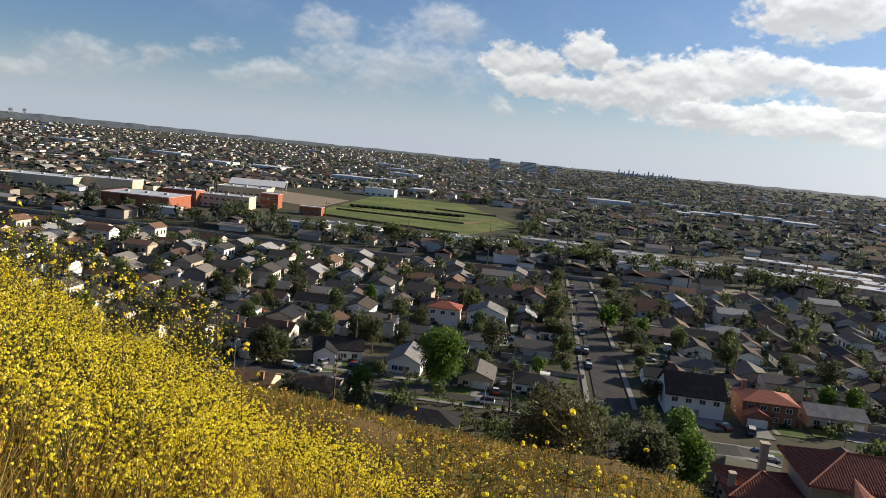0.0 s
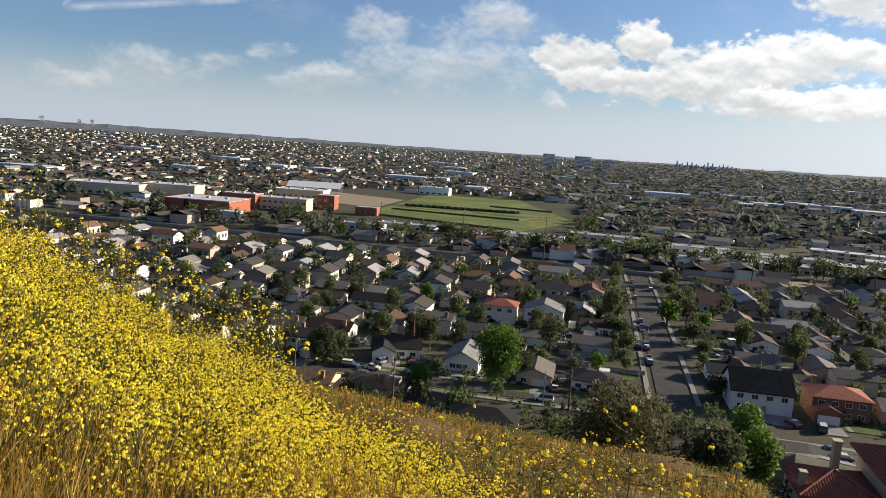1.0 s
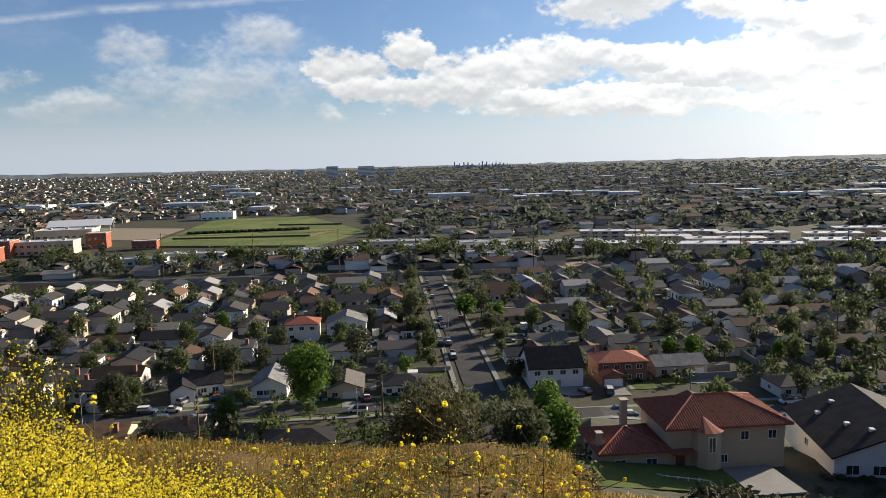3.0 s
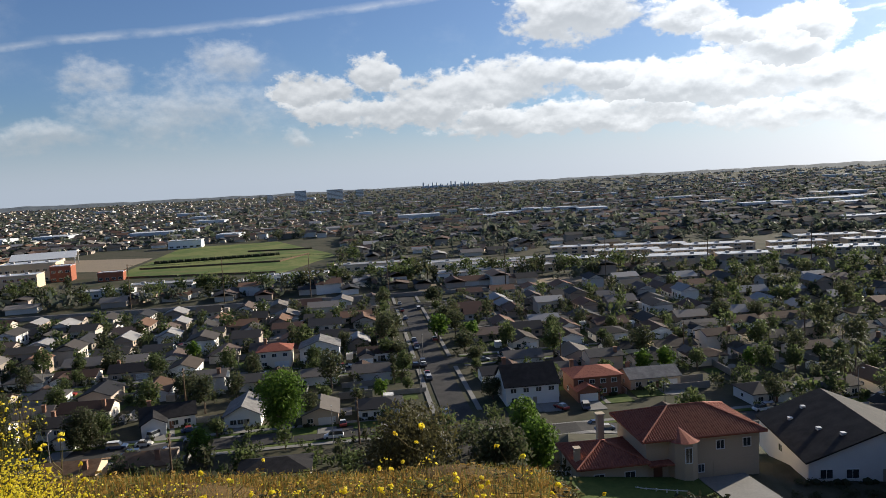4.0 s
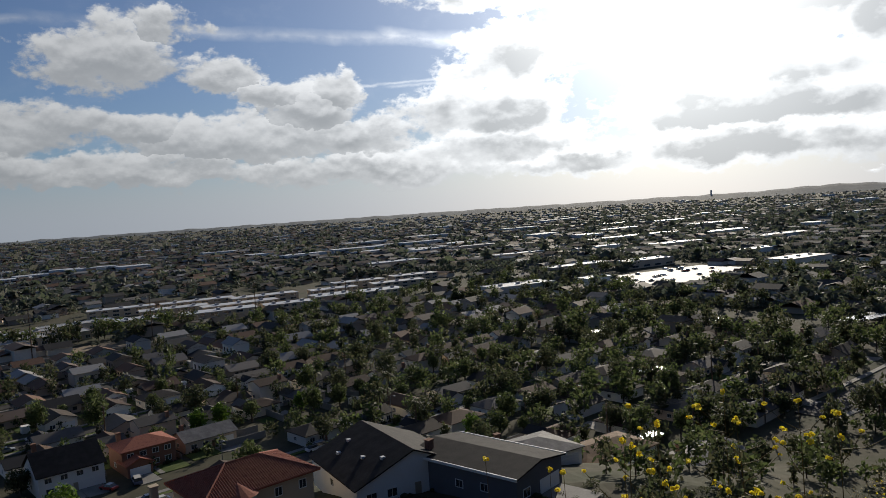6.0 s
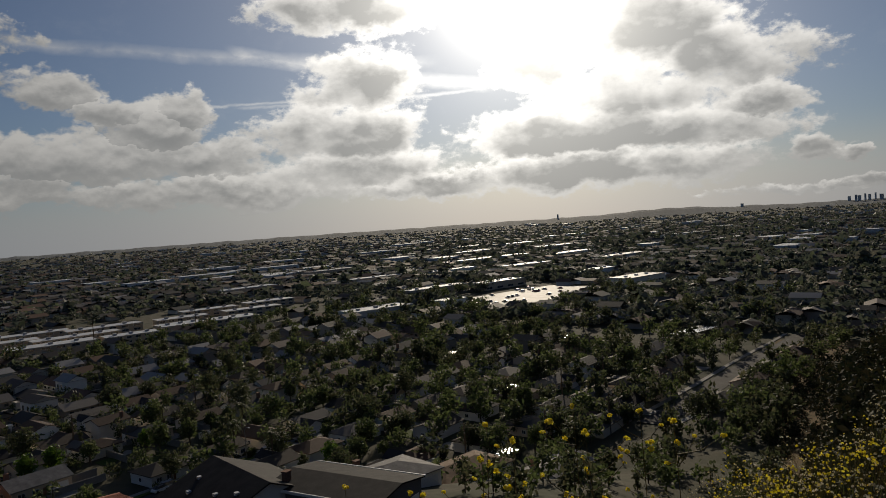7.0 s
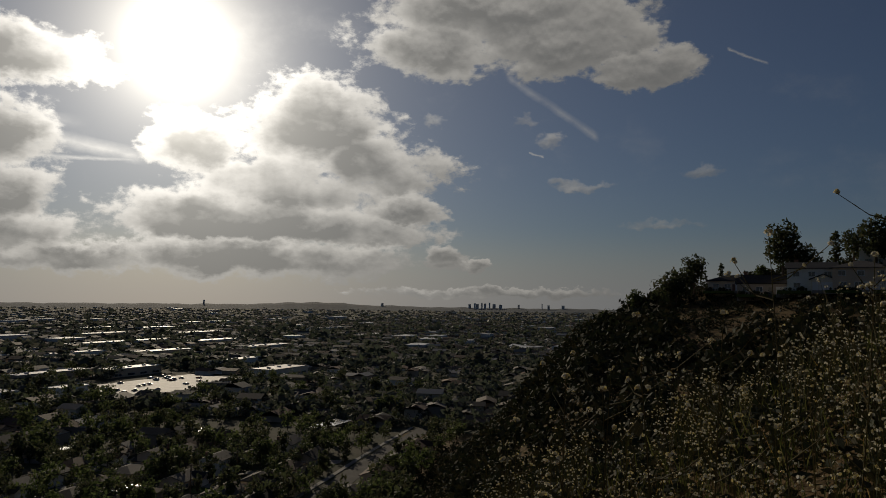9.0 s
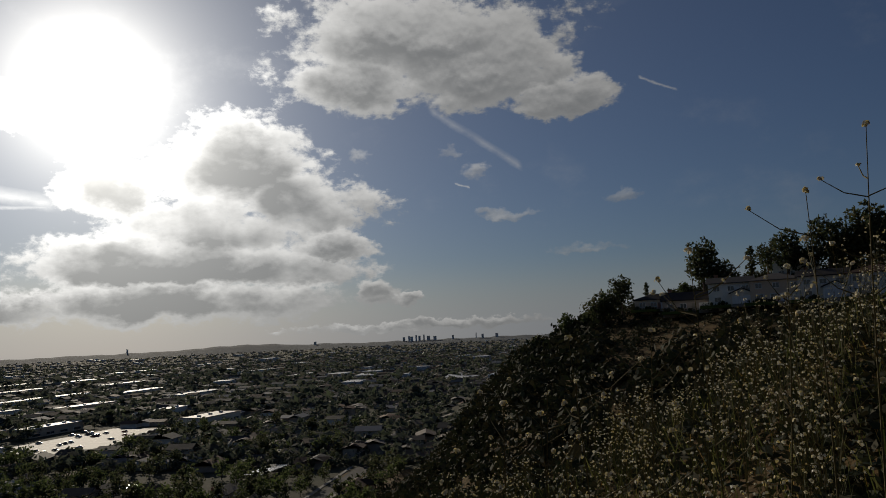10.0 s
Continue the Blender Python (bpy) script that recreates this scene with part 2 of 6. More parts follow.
# ---- materials ----
def material(name, colors, rough=0.8, scale=1.0, fine=12.0, bump=0.15, metal=0.0, pick="", coords="Object", spec=0.5, leaf=False, gain=0.35):
    """Two or more tones: pick 'object' or 'island' chooses a tone per piece; coarse and fine noise vary it."""
    m = bpy.data.materials.new(name)
    m.use_nodes = True
    t = m.node_tree
    t.nodes.clear()
    out, bsdf = t.nodes.new("ShaderNodeOutputMaterial"), t.nodes.new("ShaderNodeBsdfPrincipled")
    bsdf.inputs["Roughness"].default_value, bsdf.inputs["Metallic"].default_value = rough, metal
    bsdf.inputs["Specular IOR Level"].default_value = spec if (rough < 0.7 or spec != 0.5) else 0.12
    tc = t.nodes.new("ShaderNodeTexCoord")
    if coords == "World":
        src = t.nodes.new("ShaderNodeNewGeometry").outputs["Position"]
    else:
        src = tc.outputs["Object"]

    def noise_node(sc, detail):
        n = t.nodes.new("ShaderNodeTexNoise")
        t.links.new(src, n.inputs["Vector"])
        n.inputs["Scale"].default_value, n.inputs["Detail"].default_value, n.inputs["Roughness"].default_value = sc, detail, 0.6
        return n.outputs["Fac"]

    big, small = noise_node(scale, 4.0), noise_node(fine, 3.0)
    ramp = t.nodes.new("ShaderNodeValToRGB")
    els = ramp.color_ramp.elements
    while len(els) < len(colors):
        els.new(0.5)
    n = len(colors)
    for i, c in enumerate(colors):
        els[i].color = (*c, 1)
        els[i].position = i / n if pick else 0.3 + 0.4 * i / max(1, n - 1)
    if pick:
        ramp.color_ramp.interpolation = "CONSTANT"
        t.links.new(t.nodes.new("ShaderNodeObjectInfo").outputs["Random"] if pick == "object"
                    else t.nodes.new("ShaderNodeNewGeometry").outputs["Random Per Island"], ramp.inputs[0])
    else:
        t.links.new(big, ramp.inputs[0])
    # value variation by both noises
    s1 = t.nodes.new("ShaderNodeMath")
    s1.operation = "MULTIPLY_ADD"
    t.links.new(small, s1.inputs[0])
    s1.inputs[1].default_value, s1.inputs[2].default_value = gain * 2, 1.0 - gain
    s2 = t.nodes.new("ShaderNodeMath")
    s2.operation = "MULTIPLY_ADD"
    t.links.new(big, s2.inputs[0])
    s2.inputs[1].default_value, s2.inputs[2].default_value = gain * 1.6, 1.0 - gain * 0.8
    s3 = t.nodes.new("ShaderNodeMath")
    s3.operation = "MULTIPLY"
    t.links.new(s1.outputs[0], s3.inputs[0])
    t.links.new(s2.outputs[0], s3.inputs[1])
    vm = t.nodes.new("ShaderNodeVectorMath")
    vm.operation = "SCALE"
    t.links.new(ramp.outputs[0], vm.inputs[0])
    t.links.new(s3.outputs[0], vm.inputs[3])
    t.links.new(vm.outputs[0], bsdf.inputs["Base Color"])
    if bump:
        b = t.nodes.new("ShaderNodeBump")
        b.inputs["Strength"].default_value, b.inputs["Distance"].default_value = bump, 0.05
        t.links.new(small, b.inputs["Height"])
        t.links.new(b.outputs[0], bsdf.inputs["Normal"])
    if leaf:
        tr = t.nodes.new("ShaderNodeBsdfTranslucent")
        t.links.new(vm.outputs[0], tr.inputs[0])
        mx = t.nodes.new("ShaderNodeMixShader")
        mx.inputs[0].default_value = leaf
        t.links.new(bsdf.outputs[0], mx.inputs[1])
        t.links.new(tr.outputs[0], mx.inputs[2])
        t.links.new(mx.outputs[0], out.inputs[0])
    else:
        t.links.new(bsdf.outputs[0], out.inputs[0])
    return m


SOIL = material("dry hillside", ((0.075, 0.048, 0.02), (0.12, 0.075, 0.028), (0.055, 0.055, 0.02)), 0.95, 0.5, 9.0, 0.6, coords="World")
CITY = material("town ground", ((0.04, 0.05, 0.024), (0.075, 0.068, 0.045), (0.032, 0.042, 0.02)), 0.95, 0.03, 0.4, 0.2, coords="World")
ASPHALT = material("asphalt", ((0.045, 0.043, 0.041), (0.068, 0.064, 0.06)), 0.85, 0.15, 2.0, 0.1, coords="World", gain=0.25)
CONCRETE = material("concrete", ((0.27, 0.26, 0.24), (0.20, 0.19, 0.175)), 0.8, 0.3, 3.0, 0.1, coords="World", gain=0.2)
LAWN = material("lawn", ((0.05, 0.085, 0.02), (0.09, 0.115, 0.03), (0.04, 0.065, 0.016)), 0.95, 0.12, 2.0, 0.4, coords="World")
TURF = material("sports turf", ((0.11, 0.155, 0.035), (0.17, 0.18, 0.06), (0.08, 0.12, 0.03), (0.15, 0.13, 0.06)), 0.95, 0.02, 0.3, 0.2, coords="World")
DIRT = material("bare dirt", ((0.30, 0.24, 0.17), (0.22, 0.18, 0.13)), 0.95, 0.1, 1.0, 0.3, coords="World")
STUCCO = material("painted stucco", ((0.74, 0.67, 0.55), (0.55, 0.45, 0.34), (0.82, 0.80, 0.75), (0.46, 0.38, 0.31), (0.66, 0.52, 0.38), (0.60, 0.59, 0.56), (0.78, 0.70, 0.58), (0.80, 0.77, 0.70)), 0.85, 0.4, 6.0, 0.1, pick="object", gain=0.12)
ROOFS = material("asphalt shingle", ((0.040, 0.036, 0.035), (0.075, 0.060, 0.048), (0.030, 0.030, 0.033), (0.10, 0.062, 0.042), (0.085, 0.08, 0.075), (0.065, 0.042, 0.032), (0.14, 0.125, 0.11)), 0.8, 0.5, 5.0, 0.3, pick="object", gain=0.25)
WHITE = material("white paint", ((0.74, 0.74, 0.72), (0.66, 0.66, 0.64)), 0.6, 0.5, 6.0, 0.05, gain=0.08)
BLACKROOF = material("charcoal shingle", ((0.020, 0.019, 0.020), (0.032, 0.030, 0.030)), 0.85, 0.6, 6.0, 0.3)
BROWNROOF = material("brown shingle", ((0.14, 0.085, 0.05), (0.20, 0.13, 0.08)), 0.85, 0.6, 6.0, 0.3)
GREYROOF = material("grey shingle", ((0.15, 0.145, 0.14), (0.22, 0.21, 0.20)), 0.8, 0.6, 6.0, 0.3)
CLAY = material("clay tile", ((0.24, 0.075, 0.05), (0.31, 0.115, 0.075), (0.18, 0.058, 0.042)), 0.75, 1.2, 7.0, 0.2)
TERRACOTTA = material("terracotta paint", ((0.25, 0.13, 0.088), (0.21, 0.105, 0.07)), 0.85, 0.5, 6.0, 0.1, gain=0.15)
SLATEWALL = material("slate-grey stucco", ((0.16, 0.16, 0.17), (0.13, 0.13, 0.14)), 0.85, 0.4, 8.0, 0.15, gain=0.12)
BEIGE = material("beige stucco", ((0.50, 0.41, 0.30), (0.44, 0.36, 0.26)), 0.9, 0.4, 8.0, 0.15, gain=0.12)
BRICK = material("red brick", ((0.33, 0.12, 0.07), (0.27, 0.10, 0.06)), 0.9, 0.2, 3.0, 0.2, gain=0.15)
CREAM = material("cream render", ((0.66, 0.54, 0.36), (0.58, 0.47, 0.31)), 0.85, 0.2, 3.0, 0.1, gain=0.12)
COOLROOF = material("white membrane roof", ((0.56, 0.58, 0.60), (0.42, 0.44, 0.46)), 0.6, 0.08, 0.8, 0.05, gain=0.15, coords="World")
GREYFLAT = material("grey flat roof", ((0.36, 0.36, 0.36), (0.28, 0.27, 0.26)), 0.55, 0.1, 1.0, 0.1, gain=0.2, coords="World")
OLDBRICK = material("brown brick", ((0.20, 0.11, 0.075), (0.26, 0.15, 0.10)), 0.9, 0.6, 6.0, 0.2, gain=0.2)
CARPARK = material("worn car park asphalt", ((0.13, 0.13, 0.13), (0.18, 0.175, 0.17), (0.10, 0.10, 0.10)), 0.7, 0.06, 0.6, 0.3, coords="World", gain=0.35, spec=0.35)
# blue-grey tones paint the haze of distance onto the wooded rise
HAZEWOOD = material("distant wooded rise tinted for haze", ((0.10, 0.12, 0.135), (0.13, 0.145, 0.155), (0.085, 0.105, 0.12)), 0.95, 0.01, 0.08, 0.0, coords="World", gain=0.35)
GLASS = material("window glass", ((0.03, 0.035, 0.04), (0.05, 0.055, 0.06)), 0.08, 1.0, 4.0, 0.0, spec=0.8)
WOOD = material("weathered timber", ((0.10, 0.07, 0.045), (0.16, 0.11, 0.07)), 0.9, 1.0, 8.0, 0.3)
BARK = material("bark", ((0.08, 0.06, 0.045), (0.13, 0.10, 0.075)), 0.95, 2.0, 12.0, 0.5)
DOORS = material("painted door", ((0.16, 0.07, 0.04), (0.08, 0.09, 0.11), (0.30, 0.26, 0.2)), 0.5, 1.0, 5.0, 0.05, pick="object", gain=0.1)
CARPAINT = material("car paint", ((0.70, 0.70, 0.70), (0.05, 0.05, 0.055), (0.30, 0.31, 0.32), (0.28, 0.04, 0.03), (0.06, 0.09, 0.16), (0.55, 0.53, 0.48)), 0.28, 1.0, 4.0, 0.0, pick="object", gain=0.05)
RUBBER = material("rubber", ((0.02, 0.02, 0.02), (0.03, 0.03, 0.03)), 0.8, 3.0, 9.0, 0.0)
LEAVES = material("tree leaves", ((0.075, 0.10, 0.035), (0.10, 0.13, 0.045), (0.06, 0.08, 0.03), (0.12, 0.135, 0.06)), 0.6, 0.3, 3.0, 0.0, pick="island", leaf=0.52, gain=0.3, spec=0.15)
DARKLEAF = material("dark evergreen leaves", ((0.055, 0.068, 0.032), (0.07, 0.084, 0.04), (0.085, 0.085, 0.045)), 0.6, 0.3, 3.0, 0.0, pick="island", leaf=0.52, gain=0.3, spec=0.15)
BRIGHTLEAF = material("fresh spring leaves", ((0.085, 0.15, 0.022), (0.12, 0.19, 0.03), (0.065, 0.115, 0.02)), 0.55, 0.3, 3.0, 0.0, pick="island", leaf=0.5, gain=0.3, spec=0.15)
SCRUB = material("chaparral leaves", ((0.03, 0.038, 0.018), (0.045, 0.05, 0.024), (0.055, 0.05, 0.025)), 0.8, 0.3, 3.0, 0.0, pick="island", leaf=0.15, gain=0.3, spec=0.15)
OLIVE = material("olive evergreen leaves", ((0.085, 0.08, 0.032), (0.11, 0.10, 0.042), (0.065, 0.06, 0.026)), 0.6, 0.3, 3.0, 0.0, pick="island", leaf=0.4, gain=0.3, spec=0.15)
# foliage greyed and lightened so its colour stands in for haze
HAZETREE = material("distant foliage greyed for haze", ((0.085, 0.10, 0.075), (0.11, 0.12, 0.09), (0.07, 0.085, 0.065), (0.115, 0.115, 0.09), (0.10, 0.12, 0.07)), 0.7, 0.12, 0.9, 0.0, pick="island", coords="World", gain=0.4, spec=0.4, leaf=0.42)
FARWALL = material("distant walls", ((0.52, 0.48, 0.41), (0.36, 0.31, 0.26), (0.74, 0.72, 0.68), (0.28, 0.24, 0.20), (0.44, 0.35, 0.27), (0.60, 0.57, 0.52)), 0.85, 0.1, 1.0, 0.0, pick="island", coords="World", gain=0.12)
FARROOF = material("distant roofs", ((0.07, 0.062, 0.056), (0.12, 0.09, 0.075), (0.045, 0.045, 0.047), (0.17, 0.10, 0.065), (0.30, 0.29, 0.28), (0.10, 0.06, 0.045), (0.06, 0.055, 0.05), (0.20, 0.18, 0.16)), 0.75, 0.1, 1.0, 0.0, pick="island", coords="World", gain=0.15, spec=0.14)
PETAL = material("mustard petals", ((0.86, 0.74, 0.035), (0.90, 0.80, 0.08), (0.82, 0.66, 0.02)), 0.6, 3.0, 30.0, 0.0, pick="island", leaf=0.5, gain=0.15)
STEM = material("mustard stems", ((0.085, 0.075, 0.026), (0.12, 0.095, 0.035), (0.065, 0.075, 0.022)), 0.7, 3.0, 30.0, 0.0, pick="island", leaf=0.1, gain=0.25)
# cream copy of the mustard petals, the look of backlight put into colour
BACKLITPETAL = material("mustard petals paled for backlight", ((0.62, 0.57, 0.40), (0.70, 0.66, 0.52), (0.68, 0.56, 0.22)), 0.6, 3.0, 30.0, 0.0, pick="island", leaf=0.35, gain=0.15)
STRAW = material("dry grass", ((0.30, 0.175, 0.034), (0.40, 0.25, 0.06), (0.19, 0.105, 0.024), (0.16, 0.115, 0.028), (0.46, 0.32, 0.10)), 0.8, 3.0, 30.0, 0.0, pick="island", leaf=0.4, gain=0.25)
GRASS = material("green weeds", ((0.13, 0.145, 0.04), (0.19, 0.19, 0.06), (0.10, 0.115, 0.03)), 0.8, 3.0, 30.0, 0.0, pick="island", leaf=0.35, gain=0.25)


# ---- mesh helpers ----
def part(name, bm, mat, parent=None, label=""):
    me = bpy.data.meshes.new(name)
    bm.to_mesh(me)
    bm.free()
    me.materials.append(mat)
    ob = new(name, me)
    ob.parent = parent
    return tagged(ob, label)


def box(bm, x0, y0, z0, x1, y1, z1):
    v = [bm.verts.new(p) for p in ((x0, y0, z0), (x1, y0, z0), (x1, y1, z0), (x0, y1, z0), (x0, y0, z1), (x1, y0, z1), (x1, y1, z1), (x0, y1, z1))]
    for f in ((3, 2, 1, 0), (4, 5, 6, 7), (0, 1, 5, 4), (1, 2, 6, 5), (2, 3, 7, 6), (3, 0, 4, 7)):
        bm.faces.new([v[i] for i in f])
    return bm


def solid(bm, rings):
    """Closed prism through rings of equal length."""
    vs = [[bm.verts.new(p) for p in r] for r in rings]
    n = len(rings[0])
    for a, b in zip(vs, vs[1:]):
        for i in range(n):
            bm.faces.new((a[i], a[(i + 1) % n], b[(i + 1) % n], b[i]))
    bm.faces.new(vs[0][::-1])
    bm.faces.new(vs[-1])
    return bm


def tube(bm, pts, radii, n=6):
    rings = []
    for i, p in enumerate(pts):
        p = Vector(p)
        d = (Vector(pts[min(i + 1, len(pts) - 1)]) - Vector(pts[max(i - 1, 0)])).normalized()
        a = d.orthogonal().normalized()
        b = d.cross(a)
        rings.append([p + (a * math.cos(2 * math.pi * k / n) + b * math.sin(2 * math.pi * k / n)) * radii[i] for k in range(n)])
    return solid(bm, rings)


def boxes(*specs):
    bm = bmesh.new()
    for s in specs:
        box(bm, *s)
    return bm


def joined(name, verts, faces_per, mat, parent=None):
    """One mesh from a vertex array (n, 3) and an equal-sided face array (m, k)."""
    me = bpy.data.meshes.new(name)
    m, k = faces_per.shape
    me.vertices.add(len(verts))
    me.vertices.foreach_set("co", np.asarray(verts, np.float32).ravel())
    me.loops.add(m * k)
    me.loops.foreach_set("vertex_index", faces_per.astype(np.int32).ravel())
    me.polygons.add(m)
    me.polygons.foreach_set("loop_start", np.arange(0, m * k, k, dtype=np.int32))
    me.update(calc_edges=True)
    me.shade_flat()
    me.materials.append(mat)
    ob = new(name, me)
    ob.parent = parent
    return ob


def spread(base_v, base_f, places, turns, sizes):
    """Copies of a small base mesh: places (n, 3), turns about z (n,), sizes (n, 3)."""
    n, k = len(places), len(base_v)
    v = base_v[None] * sizes[:, None, :]
    c, s = np.cos(turns)[:, None], np.sin(turns)[:, None]
    v = np.stack((v[..., 0] * c - v[..., 1] * s, v[..., 0] * s + v[..., 1] * c, v[..., 2]), -1) + places[:, None, :]
    f = base_f[None] + (np.arange(n) * k)[:, None, None]
    return v.reshape(-1, 3), f.reshape(-1, base_f.shape[1])


rng = np.random.default_rng(7)

# ---- the lie of the land ----
# ground slope seen from the viewpoint to the brow of the hill: azimuth in degrees, elevation of the brow
BROW_AZ = (-180, -100, -60, -46, -31, -24, -17, -8, 0, 8, 14, 22, 46, 60, 79, 91, 100, 116, 140, 180)
BROW_EL = (14, 10, 0, -9, -18.6, -19.2, -20.3, -21.9, -22.6, -22.6, -23.0, -36, -36, -29, -20, -13.5, -9, 0, 6, 14)
BROW_R = 9.0
RADII = (9.0, 60.0, 88.0, 106.0, 132.0, 165.0, 220.0, 330.0)
TOWN = (0, 30, 17, 11, 1.5, 0, 0, 0)          # plain below an open slope
TERRACE = (0, 31, 19.5, 18.5, 12, 0, 0, 0)      # a street of houses on a bench
SPURS = {-180: (0, 80, 90, 95, 100, 110, 120, 130), -70: (0, 60, 60, 60, 50, 40, 30, 20), -50: TOWN, 11: TOWN, 16: TERRACE, 62: TERRACE,
         72: (0, 30, 14, 10, 7, 4, 0, 0), 79: (0, 32, 20, 16, 12, 8, 4, 0), 83: (0, 34, 25, 22, 20, 19, 18, 0), 87: (0, 36, 31, 30, 31, 34, 37, 10),
         91: (0, 38, 35, 36, 39, 45, 52, 30), 98: (0, 40, 38, 40, 45, 53, 63, 60), 106: (0, 42, 42, 46, 52, 59, 70, 70),
         118: (0, 46, 47, 50, 55, 60, 74, 80), 140: (0, 66, 70, 75, 80, 90, 100, 110), 180: (0, 80, 90, 95, 100, 110, 120, 130)}
SPUR_AZ = tuple(SPURS)


def ground(x, y):
    x, y = np.asarray(x, float), np.asarray(y, float)
    r, a = np.hypot(x, y), np.degrees(np.arctan2(x, y))
    slope = np.tan(np.radians(np.interp(a, BROW_AZ, BROW_EL))) + 1.65 / BROW_R
    near = EYE - 1.65 + slope * np.minimum(r, BROW_R)
    cols = [near] + [np.interp(a, SPUR_AZ, [SPURS[k][i] for k in SPUR_AZ]) for i in range(1, len(RADII))]
    z = near.copy()
    for i in range(len(RADII) - 1):
        t = np.clip((r - RADII[i]) / (RADII[i + 1] - RADII[i]), 0, 1)
        z = np.where(r > RADII[i], cols[i] + (cols[i + 1] - cols[i]) * t, z)
    return np.where(r >= RADII[-1], cols[-1] * np.clip(1 - (r - RADII[-1]) / 500, 0, 1), z)


def gz(x, y):
    return float(ground(x, y))


def polar(a, r):
    return r * math.sin(radians(a)), r * math.cos(radians(a))


azs = np.radians(np.concatenate((np.arange(-180, -62, 6.0), np.arange(-62, 122, 0.75), np.arange(122, 180, 6.0))))
rads = np.concatenate((np.linspace(0.4, 12, 40), np.geomspace(12.8, 340, 80), np.geomspace(380, 4950, 26)))
ga, gr = np.meshgrid(azs, rads)
gx, gy = gr * np.sin(ga), gr * np.cos(ga)
gzz = ground(gx, gy)
gzz += np.where(gr < 130, 1, 0) * (0.10 * np.sin(gx * 1.9 + gy) * np.sin(gy * 1.3 - gx * 0.6)) * np.clip(gr / 8, 0.1, 1.5)
na, nr = len(azs), len(rads)
gv = np.concatenate((np.stack((gx, gy, gzz), -1).reshape(-1, 3), [[0, 0, EYE - 1.65]]))
ii, jj = np.meshgrid(np.arange(nr - 1), np.arange(na), indexing="ij")
jn = (jj + 1) % na
gf = np.stack((ii * na + jj, ii * na + jn, (ii + 1) * na + jn, (ii + 1) * na + jj), -1).reshape(-1, 4)[:, ::-1]
hub = nr * na
fan = np.stack((np.full(na, hub), np.full(na, hub), np.arange(na), (np.arange(na) + 1) % na), -1)[:, ::-1]
gv = np.concatenate((gv, [[0.01, 0.0, EYE - 1.65]]))
fan[:, 3] = hub + 1
land = joined("ground", gv, np.concatenate((gf, fan)), SOIL)
land.data.materials.append(CITY)
far_face = ((rads[ii] > 128) | ((rads[ii] > 60) & (np.degrees(azs)[jj] > 15))).ravel() & ~((np.degrees(azs)[jj] > 76) & (rads[ii] < 340)).ravel()
land.data.polygons.foreach_set("material_index", np.concatenate((far_face, np.zeros(na, bool))).astype(np.int32))
land.data.validate()
tagged(land, "dry grassy hillside falling to a wide suburban plain", "ground", kind="structure")
# ---- roads and open surfaces ----
def strip(name, mat, x0, y0, x1, y1, width, z, label, category="road"):
    """A flat paved strip that follows the land."""
    n = max(1, int(math.hypot(x1 - x0, y1 - y0) / 12))
    d = Vector((x1 - x0, y1 - y0, 0)).normalized()
    side = Vector((-d.y, d.x, 0)) * width / 2
    bm = bmesh.new()
    rings = []
    for i in range(n + 1):
        c = Vector((x0 + (x1 - x0) * i / n, y0 + (y1 - y0) * i / n, 0))
        h = max(gz(c.x, c.y), gz(c.x + side.x, c.y + side.y), gz(c.x - side.x, c.y - side.y))
        rings.append([(c.x + side.x, c.y + side.y, h - 0.3), (c.x - side.x, c.y - side.y, h - 0.3),
                      (c.x - side.x, c.y - side.y, h + z), (c.x + side.x, c.y + side.y, h + z)])
    solid(bm, rings)
    return tagged(part(name, bm, mat), label, category, kind="structure")


STREETS = (("street_1", -330, 174, 16, 174), ("street_2", -420, 233, 330, 233), ("street_3", -430, 290, 340, 290), ("street_4", -430, 343, 340, 343),
           ("street_5", 36, 158, 300, 155), ("avenue", 23, 150, 23, 372), ("side_road", 190, 78, 345, 70))
for nm, x0, y0, x1, y1 in STREETS:
    along_x = abs(x1 - x0) > abs(y1 - y0)
    strip(nm, ASPHALT, x0, y0, x1, y1, 7.4 if nm == "avenue" else 7.6, 0.15 if nm == "avenue" else 0.10, "grey asphalt residential street between rows of houses")
    cuts = [x0, 14.0, 32.0, x1] if along_x and x0 < 14 and x1 > 32 else [x0, min(x1, 14.0)] if along_x and x0 < 14 else [x0, x1]
    if not along_x:
        cuts = [y0, 167, 181, 226, 240, 283, 297, 336, 350, y1]
    for s in (-1, 1):
        for c0, c1 in zip(cuts[::2], cuts[1::2]):
            if along_x:
                strip("pavement", CONCRETE, c0, y0 + s * 6.8, c1, y0 + s * 6.8 + (y1 - y0) * (c1 - x0) / (x1 - x0), 1.6, 0.22, "pale concrete pavement beside the street", "pavement")
                if nm in ("street_1", "street_2", "street_5"):
                    strip("verge", LAWN, c0, y0 + s * 5.2, c1, y0 + s * 5.2 + (y1 - y0) * (c1 - x0) / (x1 - x0), 1.4, 0.19, "narrow grass verge between kerb and pavement", "verge")
            else:
                strip("pavement", CONCRETE, x0 + s * 5.9, c0, x1 + s * 5.9, c1, 1.3, 0.22, "pale concrete pavement beside the street", "pavement")
strip("main_road", ASPHALT, -480, 408, 560, 352, 13, 0.14, "broad asphalt main road across the plain")
strip("wall_boundary", CONCRETE, -480, 400, 560, 343, 0.6, 2.0, "long pale concrete boundary wall beside the main road", "wall")

